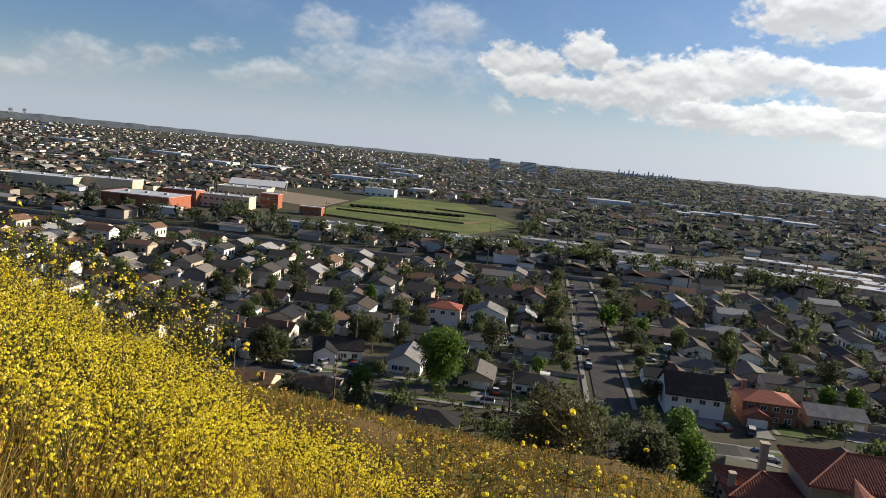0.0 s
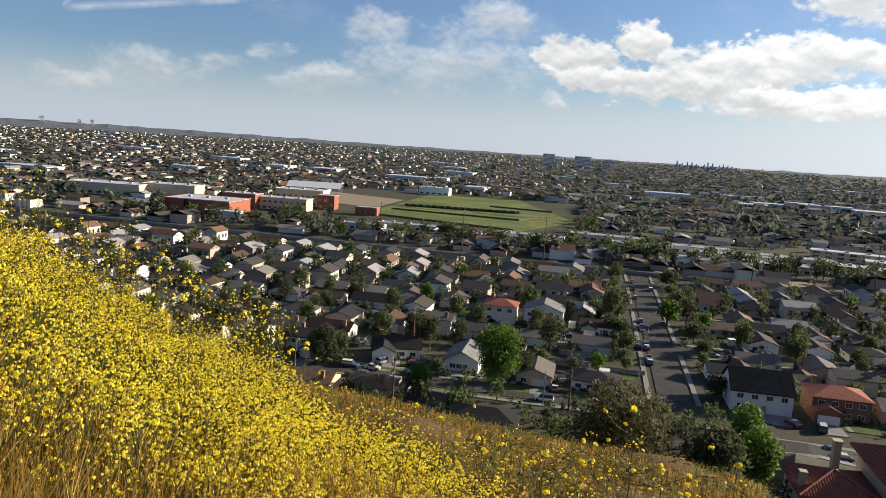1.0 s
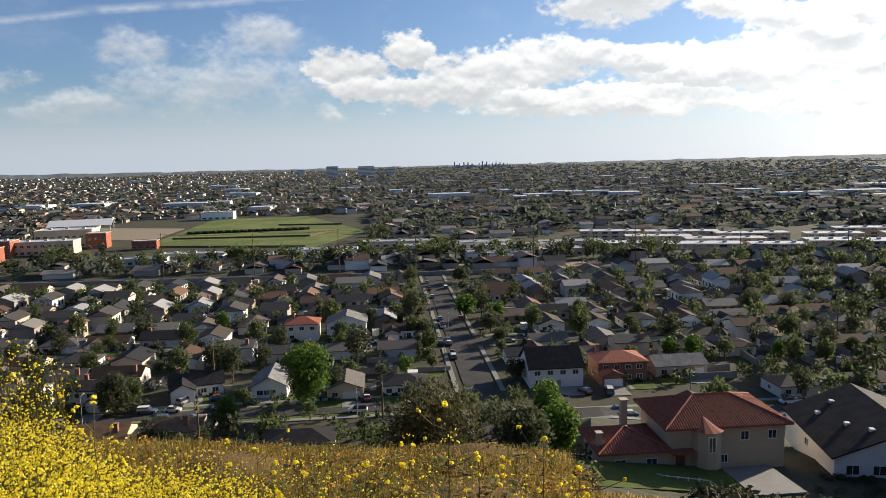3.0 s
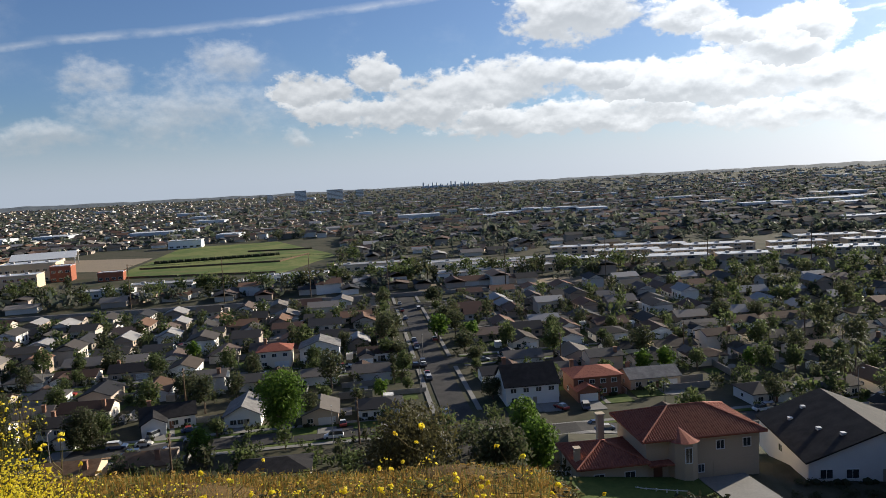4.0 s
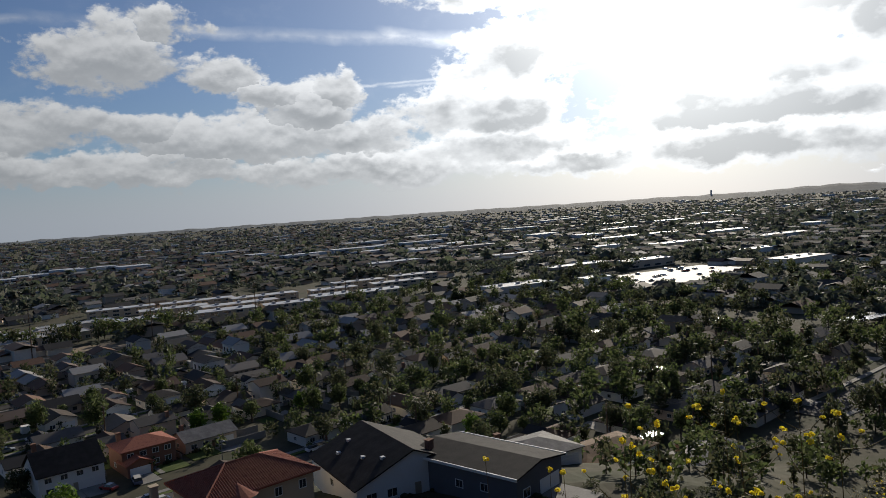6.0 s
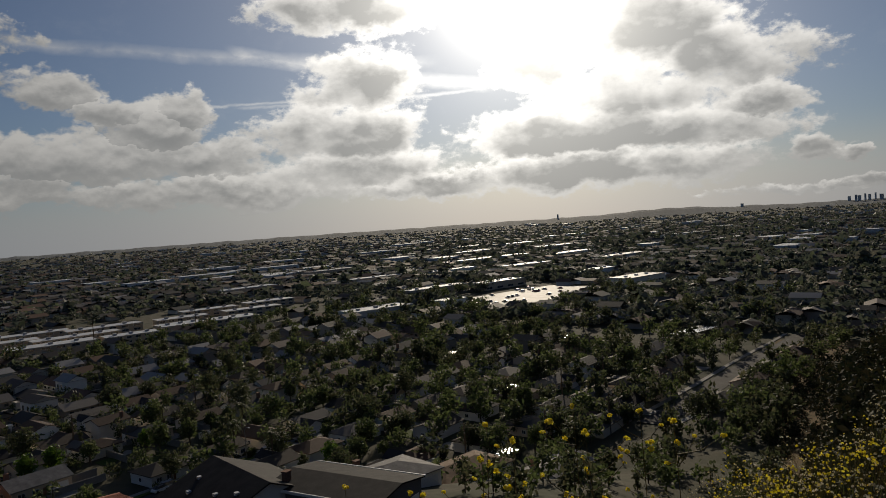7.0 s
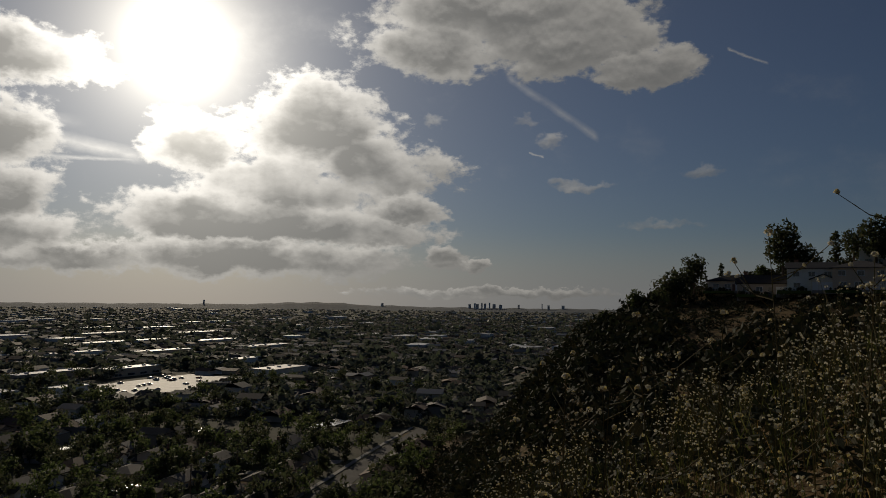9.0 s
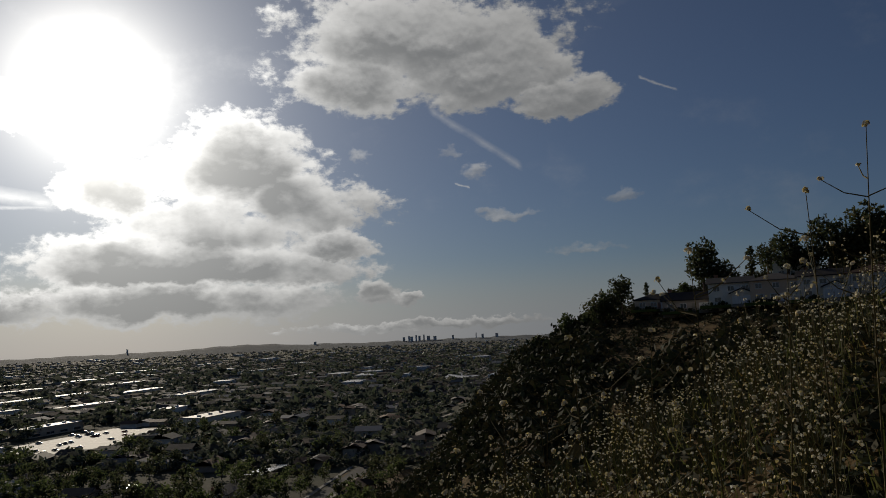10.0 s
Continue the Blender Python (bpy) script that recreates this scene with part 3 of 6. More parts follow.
# ---- houses ----
def gable_ring(w, y, z0, h, rise, over=0.0):
    return [(-w / 2 - over, y, z0), (w / 2 + over, y, z0), (w / 2 + over, y, z0 + h), (0, y, z0 + h + rise), (-w / 2 - over, y, z0 + h)]


def roof_gable(bm, x0, y0, x1, y1, z, rise, along="x", over=0.5, thick=0.22):
    if along == "x":
        prof = [(y0 - over, z), (y0 - over, z + thick), ((y0 + y1) / 2, z + rise + thick), (y1 + over, z + thick), (y1 + over, z), ((y0 + y1) / 2, z + rise)]
        solid(bm, [[(x, p, q) for p, q in prof] for x in (x0 - over, x1 + over)])
    else:
        prof = [(x0 - over, z), (x0 - over, z + thick), ((x0 + x1) / 2, z + rise + thick), (x1 + over, z + thick), (x1 + over, z), ((x0 + x1) / 2, z + rise)]
        solid(bm, [[(p, y, q) for p, q in prof] for y in (y0 - over, y1 + over)])


def roof_hip(bm, x0, y0, x1, y1, z, rise, over=0.5, thick=0.2):
    x0, y0, x1, y1 = x0 - over, y0 - over, x1 + over, y1 + over
    w, d = x1 - x0, y1 - y0
    k = min(w, d) / 2
    if w >= d:
        r0, r1 = (x0 + k, (y0 + y1) / 2, z + rise), (x1 - k, (y0 + y1) / 2, z + rise)
    else:
        r0, r1 = ((x0 + x1) / 2, y0 + k, z + rise), ((x0 + x1) / 2, y1 - k, z + rise)
    lo = [bm.verts.new(p) for p in ((x0, y0, z), (x1, y0, z), (x1, y1, z), (x0, y1, z))]
    up = [bm.verts.new((v.co.x, v.co.y, z + thick)) for v in lo]
    a, b = bm.verts.new(r0), bm.verts.new(r1)
    bm.faces.new(lo[::-1])
    for i in range(4):
        bm.faces.new((lo[i], lo[(i + 1) % 4], up[(i + 1) % 4], up[i]))
    if w >= d:
        bm.faces.new((up[0], up[1], b, a)), bm.faces.new((up[1], up[2], b)), bm.faces.new((up[2], up[3], a, b)), bm.faces.new((up[3], up[0], a))
    else:
        bm.faces.new((up[0], up[1], a)), bm.faces.new((up[1], up[2], b, a)), bm.faces.new((up[2], up[3], b)), bm.faces.new((up[3], up[0], a, b))


def gable_wall(bm, x0, y0, x1, y1, z1, rise, along):
    """A walled block whose gable ends reach up under the roof."""
    if along == "x":
        solid(bm, [[(x, y0, -1.5), (x, y1, -1.5), (x, y1, z1), (x, (y0 + y1) / 2, z1 + rise), (x, y0, z1)] for x in (x0, x1)])
    else:
        solid(bm, [[(x0, y, -1.5), (x1, y, -1.5), (x1, y, z1), ((x0 + x1) / 2, y, z1 + rise), (x0, y, z1)] for y in (y0, y1)])


def window(parent, x, y, z, w, h, face="y-", frame_mat=None):
    """A framed window set into a wall that looks along face."""
    dx, dy = {"y-": (0, -1), "y+": (0, 1), "x-": (-1, 0), "x+": (1, 0)}[face]

    def slab(a0, z0, a1, z1, d0, d1):
        if dx == 0:
            return (x + a0, y + min(dy * d0, dy * d1), z + z0, x + a1, y + max(dy * d0, dy * d1), z + z1)
        return (x + min(dx * d0, dx * d1), y + a0, z + z0, x + max(dx * d0, dx * d1), y + a1, z + z1)

    t = 0.1
    fr = boxes(slab(-w / 2 - t, -t, -w / 2, h + t, -0.1, 0.07), slab(w / 2, -t, w / 2 + t, h + t, -0.1, 0.07), slab(-w / 2, -t, w / 2, 0, -0.1, 0.1),
               slab(-w / 2, h, w / 2, h + t, -0.1, 0.07), slab(-0.03, 0, 0.03, h, -0.1, 0.05))
    win = part("window", fr, frame_mat or WHITE, parent)
    part("pane", boxes(slab(-w / 2, 0, w / 2, h, -0.1, 0.02)), GLASS, win)
    return win


def house(label, w=14, d=10, h=2.9, rise=1.9, storeys=1, roof="gable", along="x", wing=None, wall=None, top=None, garage=True, chimney=True, group="houses of the suburb", yard=True):
    """A house about its middle, front towards -y. wing: (x0, x1, depth out of the front)."""
    root = new("house")
    tagged(root, label, "house", group)
    wall, top = wall or STUCCO, top or ROOFS
    hh = h * storeys
    x0, x1, y0, y1 = -w / 2, w / 2, -d / 2, d / 2
    bm, rf = bmesh.new(), bmesh.new()
    if roof == "gable":
        gable_wall(bm, x0, y0, x1, y1, hh, rise, along)
        roof_gable(rf, x0, y0, x1, y1, hh, rise, along)
    else:
        box(bm, x0, y0, -1.5, x1, y1, hh)
        roof_hip(rf, x0, y0, x1, y1, hh, rise)
    part("wall", bm, wall, root)
    part("roof", rf, top, root)
    gx0 = x1 - 5.6
    front = y0
    if wing:
        a, b, out = wing
        bm, rf = bmesh.new(), bmesh.new()
        gable_wall(bm, a, y0 - out, b, y0 - 0.05, h, rise * 0.8, "y")
        roof_gable(rf, a, y0 - out, b, y0 + d * 0.3, h, rise * 0.8, "y", 0.45)
        part("wall", bm, wall, root)
        part("roof", rf, top, root)
        gx0, front = (a + b) / 2 - 2.4, y0 - out
    if garage:
        bm = boxes((gx0, front - 0.06, -0.3, gx0 + 4.8, front + 0.1, 2.2))
        for k in range(1, 4):
            box(bm, gx0, front - 0.09, k * 0.55 - 0.02, gx0 + 4.8, front - 0.05, k * 0.55 + 0.02)
        part("garage_door", bm, WHITE, root)
    free = [x for x in (x0 + 2.2, x0 + 5.4, x1 - 5.0, x1 - 2.0) if not (garage and not wing and gx0 - 0.9 < x < gx0 + 5.7) and not (wing and wing[0] - 0.9 < x < wing[1] + 0.9)]
    for x in free[:3]:
        window(root, x, y0, 0.95, 1.5, 1.15)
    if storeys > 1:
        for x in np.linspace(x0 + 2, x1 - 2, 3 if w < 13 else 4):
            window(root, float(x), y0, h + 0.95, 1.4, 1.1)
    window(root, x0, 0.5, 0.95, 1.2, 1.0, "x-")
    window(root, x1, -0.5, 0.95, 1.2, 1.0, "x+")
    dx = max(x0 + 3.8, min(x1 - 1, 0.6))
    part("door", boxes((dx - 0.5, y0 - 0.05, -0.3, dx + 0.5, y0 + 0.1, 2.05)), DOORS, root)
    if chimney:
        part("chimney", boxes((x0 + 1.5, y1 - 2.2, hh - 0.5, x0 + 2.5, y1 - 1.3, hh + rise + 0.9), (x0 + 1.4, y1 - 2.3, hh + rise + 0.9, x0 + 2.6, y1 - 1.2, hh + rise + 1.05)), OLDBRICK, root)
    if yard:
        gc = gx0 + 2.4 if garage else x0 + 2.5
        part("driveway", boxes((gc - 2.5, front - 7.0, -0.6, gc + 2.5, front - 0.02, 0.16)), CONCRETE, root)
        lot = 7.6
        part("front_lawn", boxes((-lot, y0 - 6.6 - (y0 - front) * 0, -0.6, gc - 2.7, y0 - 0.1, 0.14)) if gc > 0 else boxes((gc + 2.7, y0 - 6.6, -0.6, lot, y0 - 0.1, 0.14)), LAWN, root)
        part("path", boxes((dx - 0.6, y0 - 6.6, -0.5, dx + 0.6, y0 - 0.1, 0.19)), CONCRETE, root)
        bm = bmesh.new()
        for hx in np.arange(x0 + 0.6, x1 - 0.5, 0.9):
            if abs(hx - dx) > 1.0 and not (gc - 3 < hx < gc + 3):
                hs = 0.45 + 0.25 * math.sin(hx * 5.1)
                bmesh.ops.create_icosphere(bm, subdivisions=1, radius=hs, matrix=Matrix.Translation((hx, y0 - 0.75, 0.4 + hs * 0.4)))
        if bm.verts:
            part("hedge", bm, DARKLEAF, root)
        else:
            bm.free()
    return root


PROTOS = [
    house("single-storey stucco house with a shingle gable roof", 13, 9, wing=(0.8, 6.2, 3.0), chimney=False),
    house("low stucco bungalow with a hipped shingle roof", 13, 10, roof="hip", chimney=False),
    house("single-storey house with a gable garage wing", 14, 9, rise=1.7, wing=(-6.8, -1.4, 3.6), chimney=False),
    house("two-storey stucco house with a shingle roof", 11, 9, storeys=2, h=2.75, rise=1.6, wing=(-0.2, 5.2, 2.2)),
    house("plain low house with its gable end to the street", 10, 13, along="y", rise=2.0, chimney=False),
    house("low house with a long ridge and brick chimney", 15, 8.5, rise=2.2),
    house("hipped bungalow with a projecting garage", 12, 9, roof="hip", rise=2.0, wing=(0.4, 5.8, 2.6), chimney=False),
    house("two-storey hipped suburban house", 12, 10, storeys=2, h=2.7, roof="hip", rise=1.9, chimney=False),
]
used = set()


def put_house(k, x, y, turn):
    if k not in used:
        used.add(k)
        PROTOS[k].matrix_basis = pose(x, y, gz(x, y), 0, 0, turn)
        PROTOS[k].scale = (0.9, 0.9, 0.92)
        return PROTOS[k]
    ob = copy_thing(PROTOS[k], pose(x, y, gz(x, y), 0, 0, turn))
    return ob


TAKEN = []      # footprints of particular houses and yards: x, y, radius


def is_free(x, y, r=9):
    return all((x - a) ** 2 + (y - b) ** 2 > (r + c) ** 2 for a, b, c in TAKEN)


# ---- particular houses ----
def stand(ob, x, y, turn=0, z=None, r=9):
    ob.matrix_basis = pose(x, y, gz(x, y) if z is None else z, 0, 0, turn)
    TAKEN.append((x, y, r))
    return ob


stand(house("white house with a dark gable roof and garage wing", 13, 9, wall=WHITE, top=BLACKROOF, rise=2.3, wing=(-6.4, -0.6, 4.0)), -51, 193, 14)
stand(house("pale grey house with its gable end to the street", 9, 13, along="y", wall=STUCCO, top=GREYROOF, rise=2.6, garage=False, chimney=False), -31, 191, 0)
stand(house("white two-storey house with a pale grey gable roof", 13, 10, storeys=2, h=2.9, along="y", wall=WHITE, top=GREYROOF, rise=2.6, chimney=False), -14, 247, 0)
stand(house("two-storey pink stucco house with a red hipped roof", 11, 9, storeys=2, h=2.8, roof="hip", wall=STUCCO, top=CLAY, rise=2.0), -29, 248, 0)
stand(house("two-storey white house with a broad charcoal roof", 14, 13, storeys=2, h=2.5, wall=WHITE, top=BLACKROOF, rise=4.2), 43, 188, 0)
stand(house("terracotta stucco house with a tiled hip roof", 13, 10, storeys=2, h=2.7, roof="hip", wall=TERRACOTTA, top=CLAY, rise=2.0, wing=(-6.5, -0.6, 3.5)), 61, 188, 0)
stand(house("low house with a grey gable roof", 14, 9, top=GREYROOF, rise=2.0), 78, 190, 0)
stand(house("brown-roofed house at the foot of the hill", 11, 9, roof="hip", wall=CREAM, top=BROWNROOF, rise=2.0), -48, 160, 180)
stand(house("house with a brown gable roof and brick chimney", 11, 9, wall=CREAM, top=BROWNROOF, rise=1.8), -62, 158, 180)
stand(house("dark-roofed house at the foot of the hill", 14, 9, roof="hip", top=BLACKROOF, rise=1.8, chimney=False), -19, 147, 180)

# ---- rows of houses along the streets ----
BACK_ROWS = []
ROWS = ((186, 0, -330, 12), (205, 180, -330, -66), (206, 180, 40, 330), (222, 180, -360, 330), (246, 0, -360, 330), (278, 180, -360, 330), (303, 0, -380, 330),
        (331, 180, -380, 330), (357, 0, -400, 330), (263, 0, -360, 330), (317, 0, -380, 330), (146, 180, 100, 300), (169, 0, 100, 300))
for y, turn, x, x_end in ROWS:
    while x < x_end:
        yy = y + rng.uniform(-1.5, 1.5)
        if abs(x - 23) > 16 and is_free(x, yy, 6):
            if y <= 246 and -230 < x < 260:
                put_house(int(rng.choice(8, p=[.2, .13, .2, .08, .14, .1, .1, .05])), x, yy, turn + rng.uniform(-2, 2))
            else:
                BACK_ROWS.append((x, yy, turn))
        x += 15.5 + rng.uniform(-0.8, 1.6)


# ---- the big house with the red tiled roof ----
def tiled_roof(parent, x0, y0, x1, y1, z, rise, over=0.6):
    """Hip roof with rows of barrel tiles running down each slope."""
    bm = bmesh.new()
    roof_hip(bm, x0, y0, x1, y1, z, rise, over)
    base = part("roof", bm, CLAY, parent, "red clay tile roof")
    X0, Y0, X1, Y1 = x0 - over, y0 - over, x1 + over, y1 + over
    w, d = X1 - X0, Y1 - Y0
    k = min(w, d) / 2
    zt = z + 0.2
    bm = bmesh.new()

    def rib(a, b):
        a, b = Vector(a), Vector(b)
        s = (b - a).cross(Vector((0, 0, 1))).normalized() * 0.1
        up = Vector((0, 0, 0.11))
        solid(bm, [[a - s, a + s, a + s * 0.5 + up, a - s * 0.5 + up], [b - s, b + s, b + s * 0.5 + up, b - s * 0.5 + up]])

    def slope_at(q):
        return zt + (rise - 0.2) * q / k

    n = int(w / 0.34)
    for i in range(1, n):
        x = X0 + w * i / n
        q = min(x - X0, X1 - x, k) if w >= d else min(x - X0, X1 - x)
        if w >= d or True:
            q = min(q, d / 2)
            rib((x, Y0, zt), (x, Y0 + q, slope_at(q)))
            rib((x, Y1, zt), (x, Y1 - q, slope_at(q)))
    n = int(d / 0.34)
    for i in range(1, n):
        y = Y0 + d * i / n
        q = min(y - Y0, Y1 - y, w / 2)
        rib((X0, y, zt), (X0 + q, y, slope_at(q)))
        rib((X1, y, zt), (X1 - q, y, slope_at(q)))
    tagged(part("roof_tiles", bm, CLAY, base), kind="stuff")
    mid = (Y0 + Y1) / 2
    if w >= d:
        peaks = ((X0 + k, mid), (X1 - k, mid))
        ends = (((X0, Y0), 0), ((X0, Y1), 0), ((X1, Y0), 1), ((X1, Y1), 1))
    else:
        cx = (X0 + X1) / 2
        peaks = ((cx, Y0 + k), (cx, Y1 - k))
        ends = (((X0, Y0), 0), ((X1, Y0), 0), ((X0, Y1), 1), ((X1, Y1), 1))
    runs = [((*peaks[0], z + rise + 0.05), (*peaks[1], z + rise + 0.05))] + [((ex, ey, zt + 0.05), (*peaks[i], z + rise + 0.05)) for (ex, ey), i in ends]
    for p0, p1 in runs:
        bm = bmesh.new()
        tube(bm, [p0, p1], [0.15, 0.15])
        part("ridge_cap", bm, CLAY, base)
    return base


def tile_house():
    root = tagged(new("house"), "large two-storey beige stucco house with red clay tile roofs", "house")
    part("wall", boxes((-6.5, -5, -3, 9, 5.5, 5.6)), BEIGE, root)
    tiled_roof(root, -6.5, -5, 9, 5.5, 5.6, 2.6, 0.8)
    part("wall", boxes((-15.5, -5.4, -3, -6.45, 3.0, 2.9)), BEIGE, root, "single-storey beige wing")
    tiled_roof(root, -15.5, -5.4, -6.9, 3.0, 2.9, 1.9, 0.6)
    bm = bmesh.new()
    ring = [(-1.6 + 1.9 * math.cos(a), -5.0 + 1.9 * math.sin(a)) for a in np.linspace(math.pi, 2 * math.pi, 6)] + [(0.3, -4.6), (-3.5, -4.6)]
    solid(bm, [[(x, y, z) for x, y in ring] for z in (-3, 5.5)])
    part("turret", bm, BEIGE, root, "round stair bay with a tall window")
    bm = bmesh.new()
    apex = bm.verts.new((-1.6, -3.9, 6.7))
    eave = [bm.verts.new((-1.6 + 2.25 * math.cos(a), -5.0 + 2.25 * math.sin(a), 5.55)) for a in np.linspace(math.pi * 0.9, math.pi * 2.1, 9)]
    for a, b in zip(eave, eave[1:]):
        bm.faces.new((a, b, apex))
    bm.faces.new(eave + [bm.verts.new((-1.6, -2.5, 5.5))])
    part("turret_roof", bm, CLAY, root, "small conical tile roof")
    window(root, -1.6, -6.9, 3.0, 0.8, 1.9)
    for x in (3.6, 7.3):
        window(root, x, -5, 3.7, 1.0, 1.1)
    window(root, 0.9, -5, 0.8, 0.8, 1.0)
    for x in (-13.0, -8.9):
        w = window(root, x, -5.4, 0.6, 1.3, 1.4)
    for gx in (2.6, 5.6):
        bm = boxes((gx, -5.06, -0.3, gx + 2.7, -4.9, 2.3))
        for k in range(1, 4):
            box(bm, gx, -5.09, k * 0.58 - 0.02, gx + 2.7, -5.05, k * 0.58 + 0.02)
        part("garage_door", bm, BEIGE, root, "beige panelled garage door")
    part("door", boxes((-5.6, -5.06, -0.3, -4.4, -4.9, 2.2)), DOORS, root)
    part("porch_roof", boxes((-6.6, -6.6, 2.7, -3.4, -5.0, 2.95)), CLAY, root)
    part("chimney", boxes((-9.8, 4.2, -1, -8.9, 5.1, 6.4), (-9.95, 4.05, 6.4, -8.75, 5.25, 6.6)), BEIGE, root, "tall pale chimney stack")
    part("chimney", boxes((-15.6, -3.8, 2.5, -14.9, -3.0, 5.0), (-15.7, -3.9, 5.0, -14.8, -2.9, 5.15)), BEIGE, root)
    return root


TH = stand(tile_house(), 42, 93, 0, 19.0, 14)
strip("lawn", LAWN, 23, 83.5, 42, 83.5, 7.5, 0.04, "dark lawn before the tiled house", "lawn")
part_yard = strip("driveway", CONCRETE, 45.6, 87.8, 45.6, 79, 6.5, 0.12, "pale concrete driveway before the garage", "driveway")

# neighbours on the terrace
dark_house = stand(house("large house with a broad dark shingle roof and a white gable", 18, 18, h=3.0, along="y", wall=WHITE, top=BLACKROOF, rise=3.9, garage=True, chimney=False), 66, 91, -11.7, 18.2, 11)
for sx, sy in ((-5.0, -2.4), (-6.5, 3.6), (-3.5, -6.2), (-4.0, 5.5)):
    sz = 3.0 + 3.9 * (sx + 9.5) / 9.5 + 0.2
    part("roof_vent", boxes((sx - 0.3, sy - 0.35, sz - 0.4, sx + 0.3, sy + 0.35, sz + 0.3)), COOLROOF, dark_house)
fascia_house = stand(house("dark-roofed house with white fascia boards and a grey wall", 11, 19, h=4.0, along="y", wall=SLATEWALL, top=BLACKROOF, rise=1.0, chimney=True), 72.8, 76.1, 7.3, 19.3, 9)
for sx in (-1, 1):
    part("fascia", boxes((sx * 6.08 - 0.09, -10.0, 3.9, sx * 6.08 + 0.09, 10.0, 4.3)), WHITE, fascia_house, "white fascia board")
window(fascia_house, -5.5, -4.0, 1.3, 1.2, 1.0, "x-")
stand(house("house with a pale grey gravelled roof", 14, 11, h=3.0, wall=STUCCO, top=GREYROOF, rise=1.8, roof="hip"), 97, 89, -10, None, 9)
stand(house("low house with a weathered brown roof", 20, 11, h=3.0, wall=STUCCO, top=BROWNROOF, rise=1.8, roof="hip"), 122, 92, -8, None, 11)
stand(house("low house with a flat white carport roof", 14, 10, h=2.9, wall=STUCCO, top=GREYROOF, rise=1.5), 142, 80, -6, None, 9)
for x, y, k in ((24, 118, 0), (100, 122, 2), (118, 118, 5), (136, 116, 6), (155, 110, 1), (172, 104, 4), (190, 108, 0), (74, 122, 1), (208, 104, 2), (226, 100, 6), (244, 98, 1), (262, 96, 5), (56, 124, 4),
                (180, 88, 2), (200, 90, 5), (222, 88, 0), (215, 66, 6), (237, 64, 2), (260, 62, 1), (284, 62, 0), (240, 122, 3), (262, 118, 2), (284, 114, 5), (160, 128, 2), (180, 128, 6), (200, 126, 1), (220, 124, 0)):
    if is_free(x, y, 5):
        put_house(k, x, y, 180 if rng.random() < 0.5 else 0)


# ---- school, apartments and sheds on the plain ----
def flat_block(name, label, w, d, h, wall, top, rows=1, cols=4, category="building", lip=0.5, bands=True):
    """A flat-roofed block with a parapet and rows of windows on the front and back."""
    root = tagged(new(name), label, category)
    x0, x1, y0, y1 = -w / 2, w / 2, -d / 2, d / 2
    part("wall", boxes((x0, y0, -1, x1, y1, h)), wall, root)
    part("roof", boxes((x0 - 0.3, y0 - 0.3, h, x1 + 0.3, y1 + 0.3, h + 0.25)), top, root)
    part("parapet", boxes((x0 - 0.3, y0 - 0.3, h + 0.25, x1 + 0.3, y0, h + lip), (x0 - 0.3, y1, h + 0.25, x1 + 0.3, y1 + 0.3, h + lip),
                          (x0 - 0.3, y0, h + 0.25, x0, y1, h + lip), (x1, y0, h + 0.25, x1 + 0.3, y1, h + lip)), wall, root)
    for r in range(rows):
        z = 0.9 + r * (h / rows)
        for c in range(cols):
            x = x0 + w * (c + 0.5) / cols
            window(root, x, y0, z, w / cols * 0.55, min(1.6, h / rows - 1.3))
    if w > 25:
        for k in range(3):
            a = x0 + w * (k + 0.6) / 3.4
            part("roof_unit", boxes((a, -1.2, h + 0.25, a + 2.2, 1.0, h + 1.4)), GREYFLAT, root)
    return root


def on(ob, x, y, turn=0):
    ob.matrix_basis = pose(x, y, gz(x, y), 0, 0, turn)
    TAKEN.append((x, y, 10))
    return ob


on(flat_block("school_hall", "windowless red brick school hall with a pale roof", 46, 34, 11, BRICK, COOLROOF, 1, 3), -262, 462, 3)
on(flat_block("school_annex", "low white school annex beside the brick hall", 22, 10, 6, WHITE, COOLROOF, 1, 4), -238, 439, 3)
on(flat_block("school_wing", "cream and brick school wing with tall windows", 40, 16, 9, CREAM, COOLROOF, 2, 9), -236, 530, 4)
on(flat_block("school_wing", "brick school wing with cream bands", 26, 16, 11, BRICK, COOLROOF, 2, 6), -266, 520, 4)
on(flat_block("gymnasium", "two-storey brick and cream school building with big windows", 40, 22, 13, CREAM, COOLROOF, 2, 8), -240, 575, 6)
on(flat_block("school_block", "brick stair block of the school", 14, 14, 11, BRICK, COOLROOF, 2, 3), -212, 560, 6)
on(flat_block("school_store", "small low brick building beside the playing field", 17, 9, 6, BRICK, COOLROOF, 1, 4), -172, 540, 3)
on(flat_block("shop_building", "long cream shop building with a flat roof", 60, 26, 9, CREAM, COOLROOF, 1, 8), -395, 540, 8)
on(flat_block("shop_building", "cream shop building with a flat roof", 45, 22, 10, CREAM, COOLROOF, 1, 6), -350, 560, 8)
on(flat_block("field_house", "grey block building at the far end of the field", 34, 16, 8, STUCCO, COOLROOF, 1, 5), -178, 805, 0)
tent = tagged(new("pavilion"), "white pitched roof of an open pavilion", "pavilion")
bm = bmesh.new()
roof_gable(bm, -26, -12, 26, 12, 7, 5, "x", 0.5)
part("roof", bm, WHITE, tent)
for px in (-25, -8, 8, 25):
    for py in (-11, 11):
        part("post", boxes((px - 0.3, py - 0.3, -0.5, px + 0.3, py + 0.3, 7)), WHITE, tent)
on(tent, -275, 690, 12)

